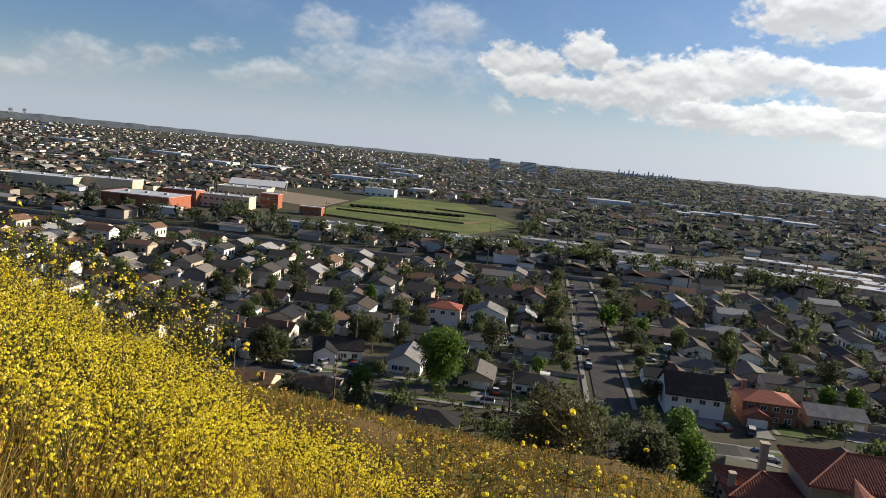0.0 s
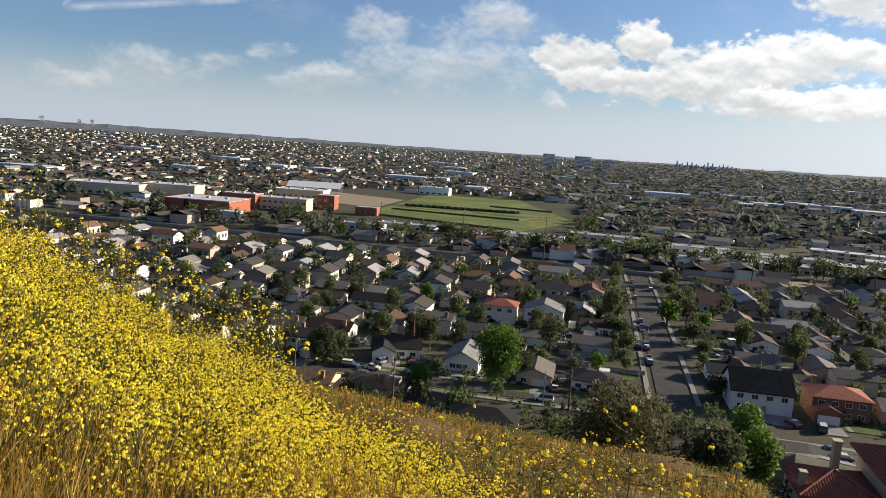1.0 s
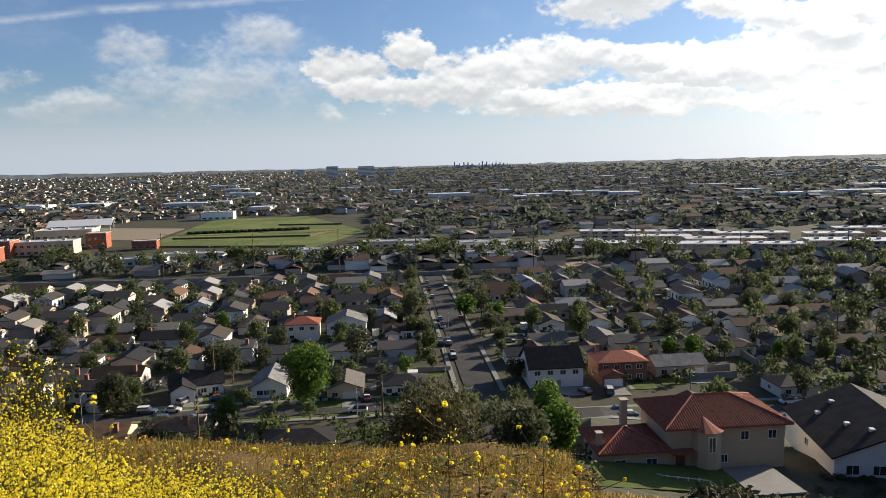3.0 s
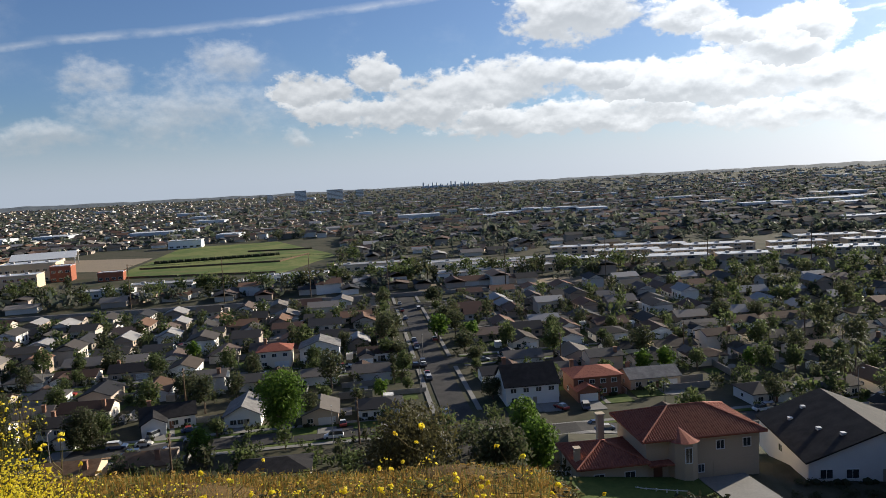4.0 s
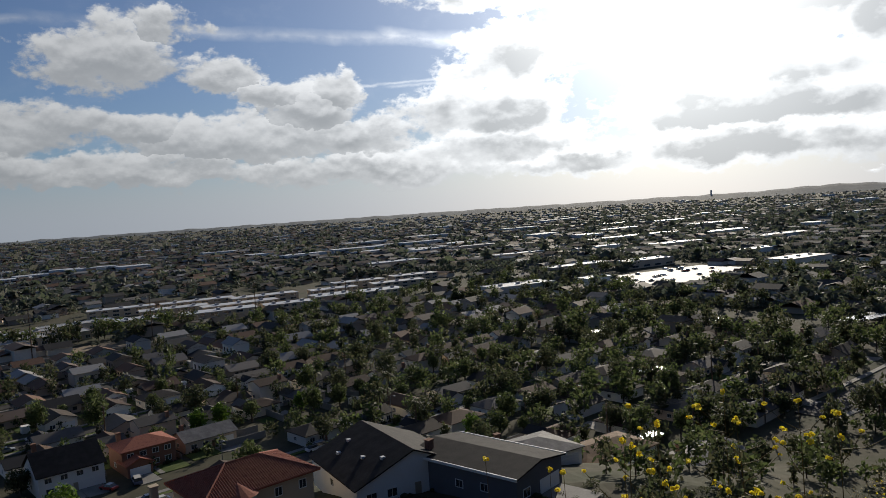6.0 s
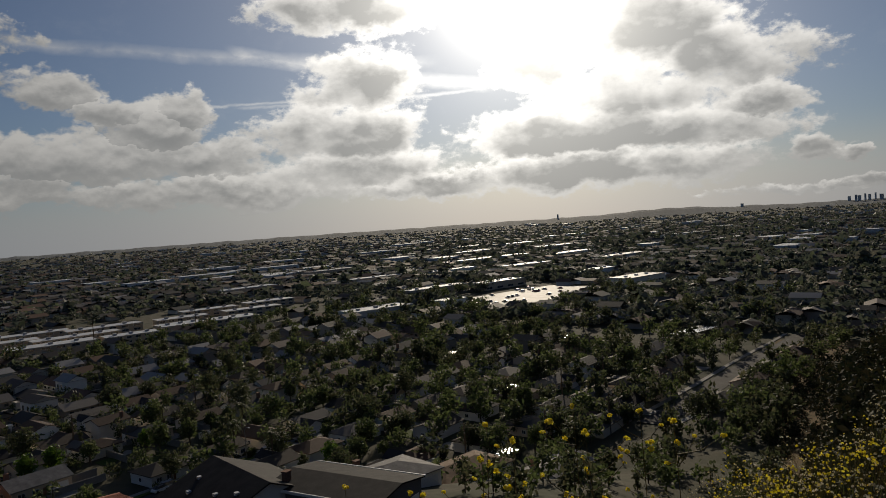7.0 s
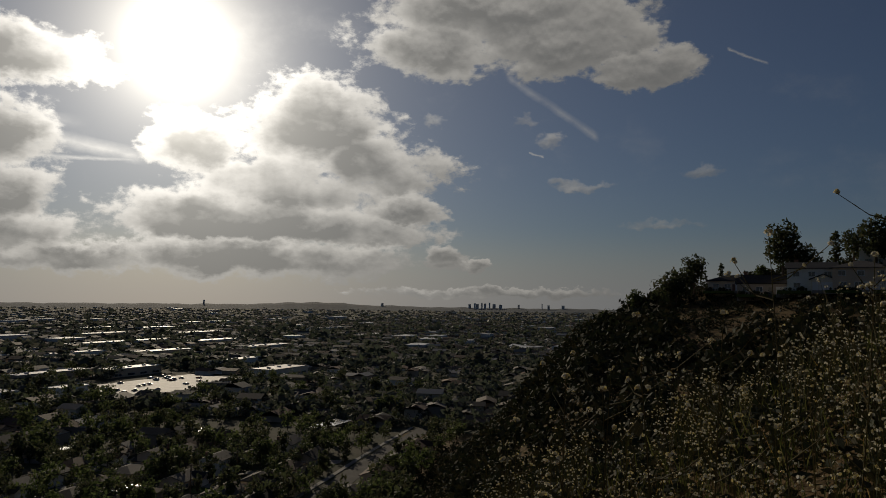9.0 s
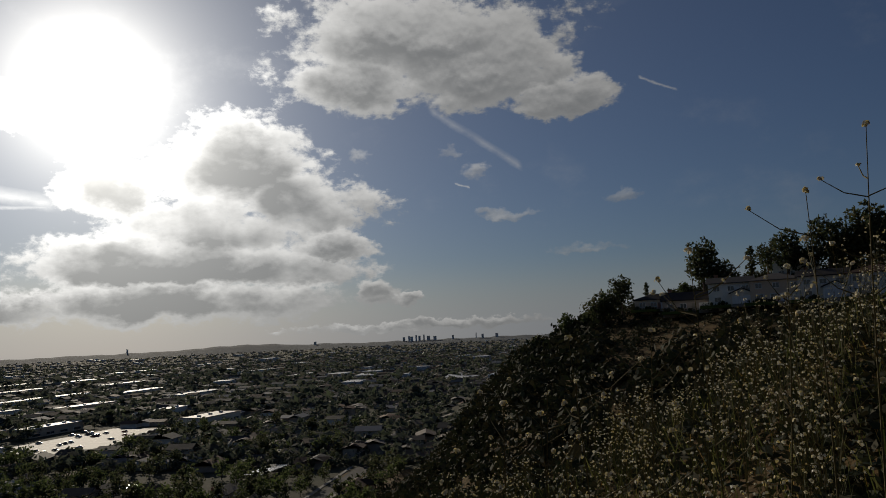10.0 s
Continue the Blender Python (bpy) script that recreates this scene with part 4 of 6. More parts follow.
# classrooms with low grey roofs and the white-roofed apartment blocks
for x, y, w, d, t in ((66, 425, 40, 16, -2), (100, 432, 34, 15, -2), (84, 458, 44, 12, -2), (120, 466, 40, 12, -2), (60, 480, 46, 12, -2), (10, 500, 50, 12, -4), (30, 470, 36, 10, -2)):
    on(flat_block("classroom_block", "low classroom block with a grey flat roof", w, d, 4.2, STUCCO, GREYFLAT, 1, 8), x, y, t)
APTS = ((150, 440, 46, 14), (190, 425, 64, 15), (214, 446, 70, 13), (180, 470, 60, 13), (244, 470, 66, 13), (230, 412, 44, 13), (268, 420, 40, 18), (300, 408, 42, 18), (206, 494, 70, 12), (290, 452, 50, 13),
        (160, 510, 60, 12), (340, 440, 60, 13), (330, 478, 60, 13), (380, 470, 56, 14))
for x, y, w, d in APTS:
    on(flat_block("apartment_block", "two-storey apartment block with a white flat roof", w * 0.7, d, 5.2, BEIGE, COOLROOF, 2, 6, "apartment building", lip=0.3), x, y, -16 + (x % 5))
for x, y, w, d in ((-120, 470, 40, 10), (-80, 452, 36, 10), (-40, 470, 44, 10), (-150, 452, 36, 9), (-30, 448, 30, 9)):
    on(flat_block("classroom_block", "low school classroom row with a flat roof", w, d, 4.0, STUCCO, GREYFLAT, 1, 8), x, y, -4)
# warehouses and shops by the glaring car parks
for x, y, w, d in ((350, 325, 46, 18), (398, 300, 24, 12), (520, 340, 50, 16), (470, 370, 60, 14), (555, 232, 48, 22), (620, 300, 60, 14), (700, 420, 70, 18), (640, 480, 70, 14), (560, 520, 60, 16), (820, 360, 80, 20), (900, 470, 90, 22), (460, 600, 60, 18),
                   (780, 560, 80, 20), (1380, 480, 120, 18), (1100, 600, 90, 24), (1000, 700, 90, 24), (1250, 760, 110, 30), (660, 690, 70, 20)):
    on(flat_block("warehouse", "low warehouse with a broad pale flat roof", w, d, 6, STUCCO, COOLROOF if x % 3 else GREYFLAT, 1, 4, "warehouse"), x, y, -14 + (x % 7))


def sheet(name, mat, pts, z, label, category):
    bm = bmesh.new()
    solid(bm, [[(x, y, gz(x, y) - 0.4) for x, y in pts], [(x, y, gz(x, y) + z) for x, y in pts]])
    return tagged(part(name, bm, mat), label, category, kind="structure")


sheet("sports_field", TURF, ((-178, 545), (-52, 512), (-16, 618), (-84, 810), (-182, 800)), 0.12, "broad green school playing field", "field")
sheet("running_track", DIRT, ((-290, 640), (-186, 600), (-186, 700), (-290, 740)), 0.12, "dark green and brown sports court", "field")
sheet("dirt_lot", DIRT, ((30, 380), (130, 372), (134, 398), (36, 408)), 0.10, "bare dirt lot beside the main road", "lot")
sheet("car_park", CARPARK, ((395, 265), (520, 235), (540, 300), (420, 330)), 0.10, "large pale car park", "car park")
sheet("car_park", CARPARK, ((-330, 470), (-290, 470), (-300, 540), (-370, 520)), 0.10, "asphalt school car park", "car park")

hedge_bm = bmesh.new()
for hx in np.arange(-168, -66, 1.6):
    bmesh.ops.create_icosphere(hedge_bm, subdivisions=1, radius=1.7, matrix=Matrix.Translation((hx, 640 + 0.10 * (hx + 168) + 1.2 * math.sin(hx), 1.0)))
tagged(part("hedge", hedge_bm, DARKLEAF), "long dark hedge across the playing field", "hedge")
for xa, ya, xb, yb in ((-170, 600, -60, 590), (-60, 590, -40, 640), (-178, 548, -56, 516), (-100, 700, -40, 690)):
    strip("fence_line", WOOD, xa, ya, xb, yb, 0.25, 1.4, "low grey fence beside the playing field", "fence")
# ---- trees ----
def leaf_cloud(n, size, blobs, seed, flatness=1.0, thin=0.55):
    """Leaf tufts scattered through overlapping clumps: a vertex array and quad array."""
    g = np.random.default_rng(seed)
    b = np.array(blobs, float)
    wgt = b[:, 3] ** 2
    pickb = g.choice(len(b), n, p=wgt / wgt.sum())
    d = g.normal(size=(n, 3))
    d /= np.linalg.norm(d, axis=1)[:, None]
    rr = b[pickb, 3] * (thin + (1 - thin) * g.random(n)) * (0.85 + 0.3 * g.random(n))
    c = b[pickb, :3] + d * rr[:, None] * np.array((1, 1, flatness))
    u = g.normal(size=(n, 3))
    u /= np.linalg.norm(u, axis=1)[:, None]
    v = np.cross(u, d + 0.4 * g.normal(size=(n, 3)))
    v /= np.linalg.norm(v, axis=1)[:, None] + 1e-6
    s = size * (0.6 + 0.8 * g.random(n))[:, None]
    quad = np.stack((c - u * s, c + v * s * 0.55, c + u * s, c - v * s * 0.55), 1)
    return quad.reshape(-1, 3), np.arange(4 * n).reshape(n, 4)


def crown_blobs(seed, h, w, base, count, low=0.0):
    """Clumps spread through an uneven ellipsoid from base to the top."""
    g = random.Random(seed)
    mid, half = (h + base) / 2, (h - base) / 2
    out = [(0, 0, mid, w * 0.26)]
    for i in range(count):
        t = -1 + 2 * (i + 0.5) / count
        a = i * 2.4 + g.uniform(-0.5, 0.5)
        ring_r = math.sqrt(max(0.0, 1 - t * t)) * g.uniform(0.55, 1.0)
        r = w * g.uniform(0.15, 0.25)
        out.append(((w / 2 - r * 0.9) * ring_r * math.cos(a), (w / 2 - r * 0.9) * ring_r * math.sin(a), mid + t * (half - r * 0.6), r))
    return out


def tree(label, h, w, seed, leaf, n=1100, size=0.4, base=0.3, count=13, trunk_r=0.25, name="tree"):
    root = tagged(new(name), label, "tree", "trees of the suburb")
    blobs = crown_blobs(seed, h, w, h * base, count)
    g = random.Random(seed + 1)
    bm = bmesh.new()
    tube(bm, [(0, 0, -0.6), (g.uniform(-.1, .1), g.uniform(-.1, .1), h * base), (g.uniform(-.3, .3), g.uniform(-.3, .3), h * 0.72)], [trunk_r * 1.3, trunk_r, trunk_r * 0.35], 7)
    trunk = part("trunk", bm, BARK, root)
    bm = bmesh.new()
    for x, y, z, r in blobs[::2]:
        z0 = min(z * 0.7, h * (base + 0.15))
        tube(bm, [(0, 0, z0), (x * 0.55, y * 0.55, (z0 + z) / 2), (x, y, z)], [trunk_r * 0.45, trunk_r * 0.28, 0.04], 5)
    part("branching", bm, BARK, trunk)
    v, f = leaf_cloud(n, size, blobs, seed)
    crown = joined("crown", v, f, leaf, root)
    return root


def palm(label, h, seed, name="palm_tree"):
    root = tagged(new(name), label, "palm tree", "palms of the suburb")
    g = random.Random(seed)
    bm = bmesh.new()
    lean = g.uniform(-0.5, 0.5)
    tube(bm, [(0, 0, -0.5), (lean * 0.4, 0, h * 0.5), (lean, 0, h)], [0.24, 0.18, 0.16], 7)
    part("trunk", bm, BARK, root)
    for k in range(22):
        a, droop = g.uniform(0, 6.283), g.uniform(-0.9, 0.9)
        L = g.uniform(2.0, 2.9)
        bm = bmesh.new()
        pts = [(lean + L * q * math.cos(a) * (1 - 0.12 * q), L * q * math.sin(a) * (1 - 0.12 * q), h + L * (droop * q - 0.62 * q * q)) for q in np.linspace(0, 1, 6)]
        side = Vector((-math.sin(a), math.cos(a), 0))
        for p, q in zip(pts, pts[1:]):
            p, q = Vector(p), Vector(q)
            for s in (-1, 1):
                tip = (p + q) / 2 + side * s * 0.42 + Vector((0, 0, -0.16))
                bm.faces.new([bm.verts.new(c) for c in (p, q, tip + (q - p) * 0.9)])
        part("frond", bm, LEAVES if k % 3 else DARKLEAF, root)
    return root


TREES = [
    tree("broad street tree with a mid-green crown", 9, 8, 1, LEAVES),
    tree("tall rounded tree with dark green leaves", 11, 9, 2, DARKLEAF),
    tree("small garden tree with dense foliage", 6, 5.5, 3, LEAVES, 700, 0.34),
    tree("spreading dark tree with a low crown", 8, 11, 4, DARKLEAF, 1200, 0.42, 0.2),
    tree("bright green garden tree", 7.5, 6.5, 5, BRIGHTLEAF, 900),
    tree("slim columnar cypress tree", 10, 3.2, 6, DARKLEAF, 700, 0.3, 0.06, 14, 0.2),
    tree("low garden shrub with rounded foliage", 3, 4, 8, LEAVES, 420, 0.28, 0.05, 9, 0.12, "shrub"),
]
placed = set()


def plant(k, x, y, s=1.0, protos=TREES, z=None):
    m = pose(x, y, gz(x, y) if z is None else z, 0, 0, rng.uniform(0, 360))
    if (id(protos), k) in placed:
        ob = copy_thing(protos[k], m)
    else:
        placed.add((id(protos), k))
        ob = protos[k]
        ob.matrix_basis = m
    ob.scale = (s, s, s * rng.uniform(0.9, 1.1))
    return ob


# street and garden trees between the rows; those farther off are one joined mass
BACK_TREES = []


def grow(k, x, y, s, near_y=262):
    if y < near_y and -150 < x < 190 and not (x > 100 and rng.random() < 0.45):
        plant(k, x, y, s)
    else:
        BACK_TREES.append((x, y, gz(x, y) - 0.2, s * (1.0 if k not in (2, 6) else 0.7)))


for y0, xa, xb, step in ((181, -320, 10, 22), (197, -320, 10, 13), (212, -320, 10, 14), (226, -400, 330, 22), (240, -400, 330, 24), (214, 40, 330, 12), (198, 40, 330, 11), (258, -400, 330, 12), (268, -400, 330, 12),
                         (284, -400, 330, 20), (297, -400, 330, 20), (311, -400, 330, 11), (323, -400, 330, 12), (343, -400, 330, 14),
                         (163, 95, 300, 9), (152, 95, 300, 10), (136, 60, 300, 8), (180, 95, 300, 9), (188, 95, 330, 9), (128, 70, 310, 8), (112, 100, 310, 9), (98, 150, 320, 9), (84, 150, 330, 10), (62, 180, 330, 9), (52, 190, 340, 8)):
    x = xa + rng.uniform(0, step)
    while x < xb:
        yy = y0 + rng.uniform(-3, 3)
        if abs(x - 23) > 11 and is_free(x, yy, -3):
            k = int(rng.choice(7, p=[.25, .18, .17, .1, .08, .05, .17]))
            grow(k, x, yy, rng.uniform(0.65, 1.1))
        x += step * rng.uniform(0.6, 1.4)
for y in range(190, 372, 13):
    for x in (11.5, 34.5):
        if rng.random() < 0.75:
            grow(int(rng.choice((0, 1, 2, 3))), x + rng.uniform(-1, 1), y + rng.uniform(-3, 3), rng.uniform(0.7, 1.05), 400)
for i in range(620):
    x, y = rng.uniform(150, 520), rng.uniform(40, 400)
    if math.degrees(math.atan2(x, y)) < 78 and math.hypot(x, y) > 170 and is_free(x, y, -2) and not (390 < x < 540 and 230 < y < 335) and abs(y - 77) > 7 and abs(y - 157) > 7:
        BACK_TREES.append((x, y, gz(x, y) - 0.2, rng.uniform(0.6, 1.25)))
for i in range(1250):
    x, y = rng.uniform(-330, 330), rng.choice((183, 198, 212, 218, 226, 240, 252, 256, 262, 270, 284, 297, 312, 322, 340)) + rng.uniform(-4, 4)
    if abs(x - 23) > 12 and is_free(x, y, -2):
        BACK_TREES.append((x, y, gz(x, y) - 0.6, rng.uniform(0.28, 0.6)))
for i in range(150):
    x, y = polar(rng.uniform(50, 77), rng.uniform(112, 230))
    if is_free(x, y, -3) and abs(y - 77) > 7:
        BACK_TREES.append((x, y, gz(x, y) - 0.3, rng.uniform(0.35, 0.85)))
for i in range(46):
    x, y = polar(rng.uniform(55, 76), rng.uniform(66, 108))
    BACK_TREES.append((x, y, gz(x, y) - 0.3, rng.uniform(0.4, 0.8)))
# shrubs along the house fronts and in the gaps between neighbours
for y, turn, x, x_end in ROWS:
    front_y = y - 6.5 if turn == 0 else y + 6.5
    while x < x_end:
        for sx, sy in ((x + rng.uniform(-7, 7), front_y + rng.uniform(-1.5, 1.5)), (x + 7.7 + rng.uniform(-1, 1), y + rng.uniform(-5, 5)), (x + rng.uniform(-7, 7), y - 6.5 + rng.uniform(-1, 1))):
            if abs(sx - 23) > 8 and is_free(sx, sy, -4):
                BACK_TREES.append((sx, sy, gz(sx, sy) - 0.5, rng.uniform(0.22, 0.5)))
        x += 15.8
for i in range(260):
    x, y = rng.uniform(-150, 34), rng.uniform(128, 168)
    if is_free(x, y, -3) and math.hypot(x, y) > 108:
        BACK_TREES.append((x, y, gz(x, y) - 0.4, rng.uniform(0.25, 0.75)))
# dark woodland belt before the school and around the field
for i in range(90):
    x = -300 + 460 * i / 90 + rng.uniform(-4, 4)
    BACK_TREES.append((x, rng.uniform(408, 440) - 0.055 * x, -0.2, rng.uniform(0.9, 1.45)))
for x, y in ((-10, 520), (-2, 545), (30, 440), (38, 452), (20, 425), (-12, 430), (0, 610), (10, 650), (-84, 820), (-60, 840), (-120, 835), (130, 395), (-200, 470), (-180, 480), (36, 430), (150, 405), (160, 400)):
    BACK_TREES.append((x, y, -0.2, 1.5))
bt = np.array(BACK_TREES)
kinds = rng.integers(0, 5, len(bt))
for kk in range(5):
    for small in (False, True):
        q = bt[(kinds == kk) & ((bt[:, 3] < 0.62) == small)]
        cv, cf = leaf_cloud(56 if small else 185, 0.95 if small else 0.66, crown_blobs(300 + kk, 8.5, 8.5 if kk < 4 else 4.5, 0.8 if small else 1.6, 10), 400 + kk, 1.0, 0.72)
        sz = q[:, 3:4] * np.array([[1, 1, 1]]) * rng.uniform(0.85, 1.15, (len(q), 3))
        v, f = spread(cv, cf, q[:, :3], rng.uniform(0, 6.28, len(q)), sz)
        tagged(joined("garden_shrubs" if small else "garden_trees", v, f, (LEAVES, DARKLEAF, DARKLEAF, LEAVES, DARKLEAF)[kk]), "many leafy garden shrubs and street trees among the roofs", "trees", kind="stuff")
        tv = np.array([(0.2 * math.cos(a), 0.2 * math.sin(a), z) for z in (-0.5, 5.5) for a in (0.0, 2.1, 4.2)])
        tf = np.array(((0, 1, 4, 3), (1, 2, 5, 4), (2, 0, 3, 5)))
        v, f = spread(tv, tf, q[:, :3], np.zeros(len(q)), sz)
        tagged(joined("garden_tree_trunks", v, f, BARK), "slim brown trunks of the garden trees", "trees", kind="stuff")
# particular trees
BIG = [
    tree("tall leafy street tree standing on a lawn", 13.5, 11, 21, BRIGHTLEAF, 5500, 0.3, 0.22, 20, 0.32),
    tree("wide dark evergreen tree at the foot of the hill", 13, 17, 22, OLIVE, 12000, 0.24, 0.08, 26, 0.4),
    tree("fresh green tree beside the white house", 9, 8, 23, BRIGHTLEAF, 3600, 0.28, 0.1, 16, 0.25),
    tree("dense dark green hillside tree", 9, 9, 24, DARKLEAF, 6000, 0.25, 0.05, 18, 0.3),
]
plant(0, -20, 172, 1.22, BIG)
plant(1, 5.4, 88, 0.92, BIG).scale.z = 1.15
plant(3, 17.0, 92, 1.1, BIG).scale.z = 1.35
plant(2, 34, 152, 1.1, BIG)
plant(2, 25.5, 106, 1.0, BIG)
plant(3, -67, 178, 1.15, BIG)
plant(3, -80, 166, 1.25, BIG)
plant(2, -37, 163, 0.85, BIG)
plant(3, 17, 83, 0.75, BIG)
plant(4, 28, 262, 1.5)
PALMS = [palm("tall feathery palm tree", 9, 3), palm("short bushy palm tree", 5.5, 5)]
for i in range(18):
    plant(i % 2, rng.uniform(84, 175), rng.uniform(128, 215), rng.uniform(0.8, 1.2), PALMS)

# ---- chaparral on the hillside and the ridge ----
def tufts(name, mat, spots, h, w, seed, label, per=90, size=0.4):
    vs, fs, n = [], [], 0
    blob = ((0, 0, 0.45, 0.42), (0.25, 0.1, 0.3, 0.3), (-0.22, 0.15, 0.35, 0.3), (0.05, -0.25, 0.3, 0.3), (0.1, 0.1, 0.7, 0.28))
    base = [leaf_cloud(per, size / w, blob, seed + k, 1.0, 0.5) for k in range(5)]
    spots = np.array(spots)
    kinds = rng.integers(0, 5, len(spots))
    for k in range(5):
        p = spots[kinds == k]
        if len(p):
            s = np.stack((w * p[:, 3], w * p[:, 3], h * p[:, 3]), 1)
            v, f = spread(base[k][0], base[k][1], p[:, :3], rng.uniform(0, 6.28, len(p)), s)
            vs.append(v), fs.append(f + n)
            n += len(v)
    return tagged(joined(name, np.concatenate(vs), np.concatenate(fs), mat), label, "shrubs", kind="stuff")


def scatter_spots(count, a0, a1, r0, r1, s0, s1, seed):
    g = np.random.default_rng(seed)
    a, r = g.uniform(a0, a1, count), np.sqrt(g.uniform(r0 ** 2, r1 ** 2, count))
    x, y = r * np.sin(np.radians(a)), r * np.cos(np.radians(a))
    return np.stack((x, y, ground(x, y) - 0.2, g.uniform(s0, s1, count)), 1)


hill_brush = scatter_spots(3000, 80, 122, 30, 232, 0.5, 1.5, 5)
brush_r, brush_a = np.hypot(hill_brush[:, 0], hill_brush[:, 1]), np.degrees(np.arctan2(hill_brush[:, 0], hill_brush[:, 1]))
hill_brush[:, 3] *= np.where((brush_a > 97) & (brush_r > 150), np.where(brush_r < 200, 0.42, 0.6), 1.0)
near_brush = hill_brush[brush_r < 95]
hill_brush = hill_brush[brush_r >= 95]
tufts("chaparral", SCRUB, np.concatenate((near_brush, scatter_spots(300, 80, 122, 30, 95, 0.4, 1.2, 15))), 4.2, 5.0, 55, "dark chaparral on the near side of the gully", 80, 0.29)
tufts("chaparral", SCRUB, hill_brush, 4.2, 5.0, 50, "dark dense chaparral covering the hillside", 34, 0.62)
tufts("chaparral", SCRUB, scatter_spots(800, 24, 84, 34, 82, 0.3, 0.8, 6), 3.0, 4.0, 60, "dark brush on the slope below the flowers", 60, 0.46)
tufts("chaparral", SCRUB, scatter_spots(420, 75.5, 84, 84, 280, 0.4, 1.0, 8), 4.0, 4.5, 80, "dark brush along the foot of the ridge", 70, 0.5)
bank = scatter_spots(900, 24, 62, 64, 106, 0.3, 0.75, 16)
bank = bank[[all((bx - tx) ** 2 + (by - ty) ** 2 > (tr + 0.5) ** 2 for tx, ty, tr in TAKEN) for bx, by in bank[:, :2]]]
bank = bank[~((bank[:, 0] > 40) & (bank[:, 0] < 50) & (bank[:, 1] > 77))]
tufts("brush", DARKLEAF, bank, 1.7, 3.0, 90, "low garden brush on the bank below the houses", 80, 0.24)
tufts("chaparral", OLIVE, scatter_spots(150, 0, 16, 62, 98, 0.4, 0.9, 7), 4.0, 4.5, 70, "dark brush at the foot of the hill", 110, 0.34)
# ridge houses and trees
for a, r, k in ((103.6, 192, 5), (106.4, 186, 3), (109.4, 184, 7), (112.4, 182, 3), (115.6, 180, 7), (101.2, 208, 1), (110.8, 212, 7)):
    x, y = polar(a, r)
    put_house(k, x, y, -a)
for a, r, k, s in ((97.3, 206, 3, 1.2), (98.6, 208, 1, 1.1), (94.5, 212, 0, 0.8), (96, 212, 2, 1.0), (100.5, 216, 5, 0.7), (103.2, 212, 2, 0.8), (104.6, 205, 1, 1.3), (105.6, 205, 3, 1.2), (107.9, 208, 5, 1.2), (109.0, 212, 1, 0.9), (110.3, 205, 1, 1.2),
                   (111.3, 208, 3, 1.1), (113.0, 204, 1, 1.5), (114.2, 206, 3, 1.4), (115.4, 204, 1, 1.6), (116.6, 205, 3, 1.6), (92.0, 214, 2, 0.9), (90.6, 216, 6, 1.0), (101.8, 206, 6, 1.0), (106.6, 202, 6, 1.1)):
    x, y = polar(a, r)
    plant(k, x, y, s)

# ---- the far suburb ----
def far_spots(n, r0, r1, seed, power=1.0):
    g = np.random.default_rng(seed)
    e = g.uniform((1 / r1) ** power, (1 / r0) ** power, n) ** (1 / power)
    r, a = 1 / e, np.radians(g.uniform(-52, 122, n))
    return np.stack((r * np.sin(a), r * np.cos(a)), 1)


def clear(p):
    x, y = p[:, 0], p[:, 1]
    r, a = np.hypot(x, y), np.degrees(np.arctan2(x, y))
    ok = ~((y < 395 - 0.055 * x) & (x > -430) & (x < 345)) & ~((a > 77) & (r < 330)) & (r > 240)
    ok &= ~((x > -310) & (x < -10) & (y > 430) & (y < 830) & (x > -310 + 0.1 * (y - 430)))
    ok &= ~((x > 390) & (x < 540) & (y > 235) & (y < 330)) & ~((x > 30) & (x < 400) & (y > 405) & (y < 520))
    for tx, ty, tr in TAKEN[20:]:
        ok &= (x - tx) ** 2 + (y - ty) ** 2 > 26 ** 2
    return p[ok]


for k, (n, r0, r1, per) in enumerate(((5200, 240, 760, 30), (14500, 650, 1700, 12), (13500, 1400, 4900, 7))):
    p = far_spots(n, r0, r1, 90 + k, 0.8 if k < 2 else 1.0)
    extra = far_spots(n, r0, r1, 190 + k, 0.8 if k < 2 else 1.0)
    west = np.degrees(np.arctan2(extra[:, 0], extra[:, 1]))
    p = clear(np.concatenate((p, extra[(west > 50) & (west < 100)])))
    g = np.random.default_rng(k)
    pick_ = g.integers(0, 4, len(p))
    for q in range(4):
        pp = p[pick_ == q]
        blob = [(0, 0, 0.5, 0.36)] + [(0.26 * math.cos(j * 2.1 + q), 0.26 * math.sin(j * 2.1 + q), 0.36 + 0.12 * j, 0.2 + 0.03 * ((j + q) % 3)) for j in range(4)]
        cv, cf = leaf_cloud(per, (0.18, 0.29, 0.38)[k], blob, 700 + 10 * k + q, 1.0, 0.6)
        h = g.gamma(4.0, 1.12, len(pp)) + 1.2
        size = np.stack((h * g.uniform(0.9, 1.5, len(pp)), h * g.uniform(0.9, 1.5, len(pp)), h), 1)
        v, f = spread(cv, cf, np.column_stack((pp, np.zeros(len(pp)))), g.uniform(0, 6.28, len(pp)), size)
        tagged(joined("far_trees", v, f, HAZETREE), "countless trees between the roofs of the distant suburb", "trees", kind="stuff")
wall_v = np.array([(x, y, z) for z in (0, 1) for x, y in ((-.5, -.5), (.5, -.5), (.5, .5), (-.5, .5))], float)
wall_f = np.array(((0, 1, 5, 4), (1, 2, 6, 5), (2, 3, 7, 6), (3, 0, 4, 7)))
roof_v = np.array(((-.56, -.6, 0), (.56, -.6, 0), (.56, .6, 0), (-.56, .6, 0), (-.56, 0, 1), (.56, 0, 1)), float)
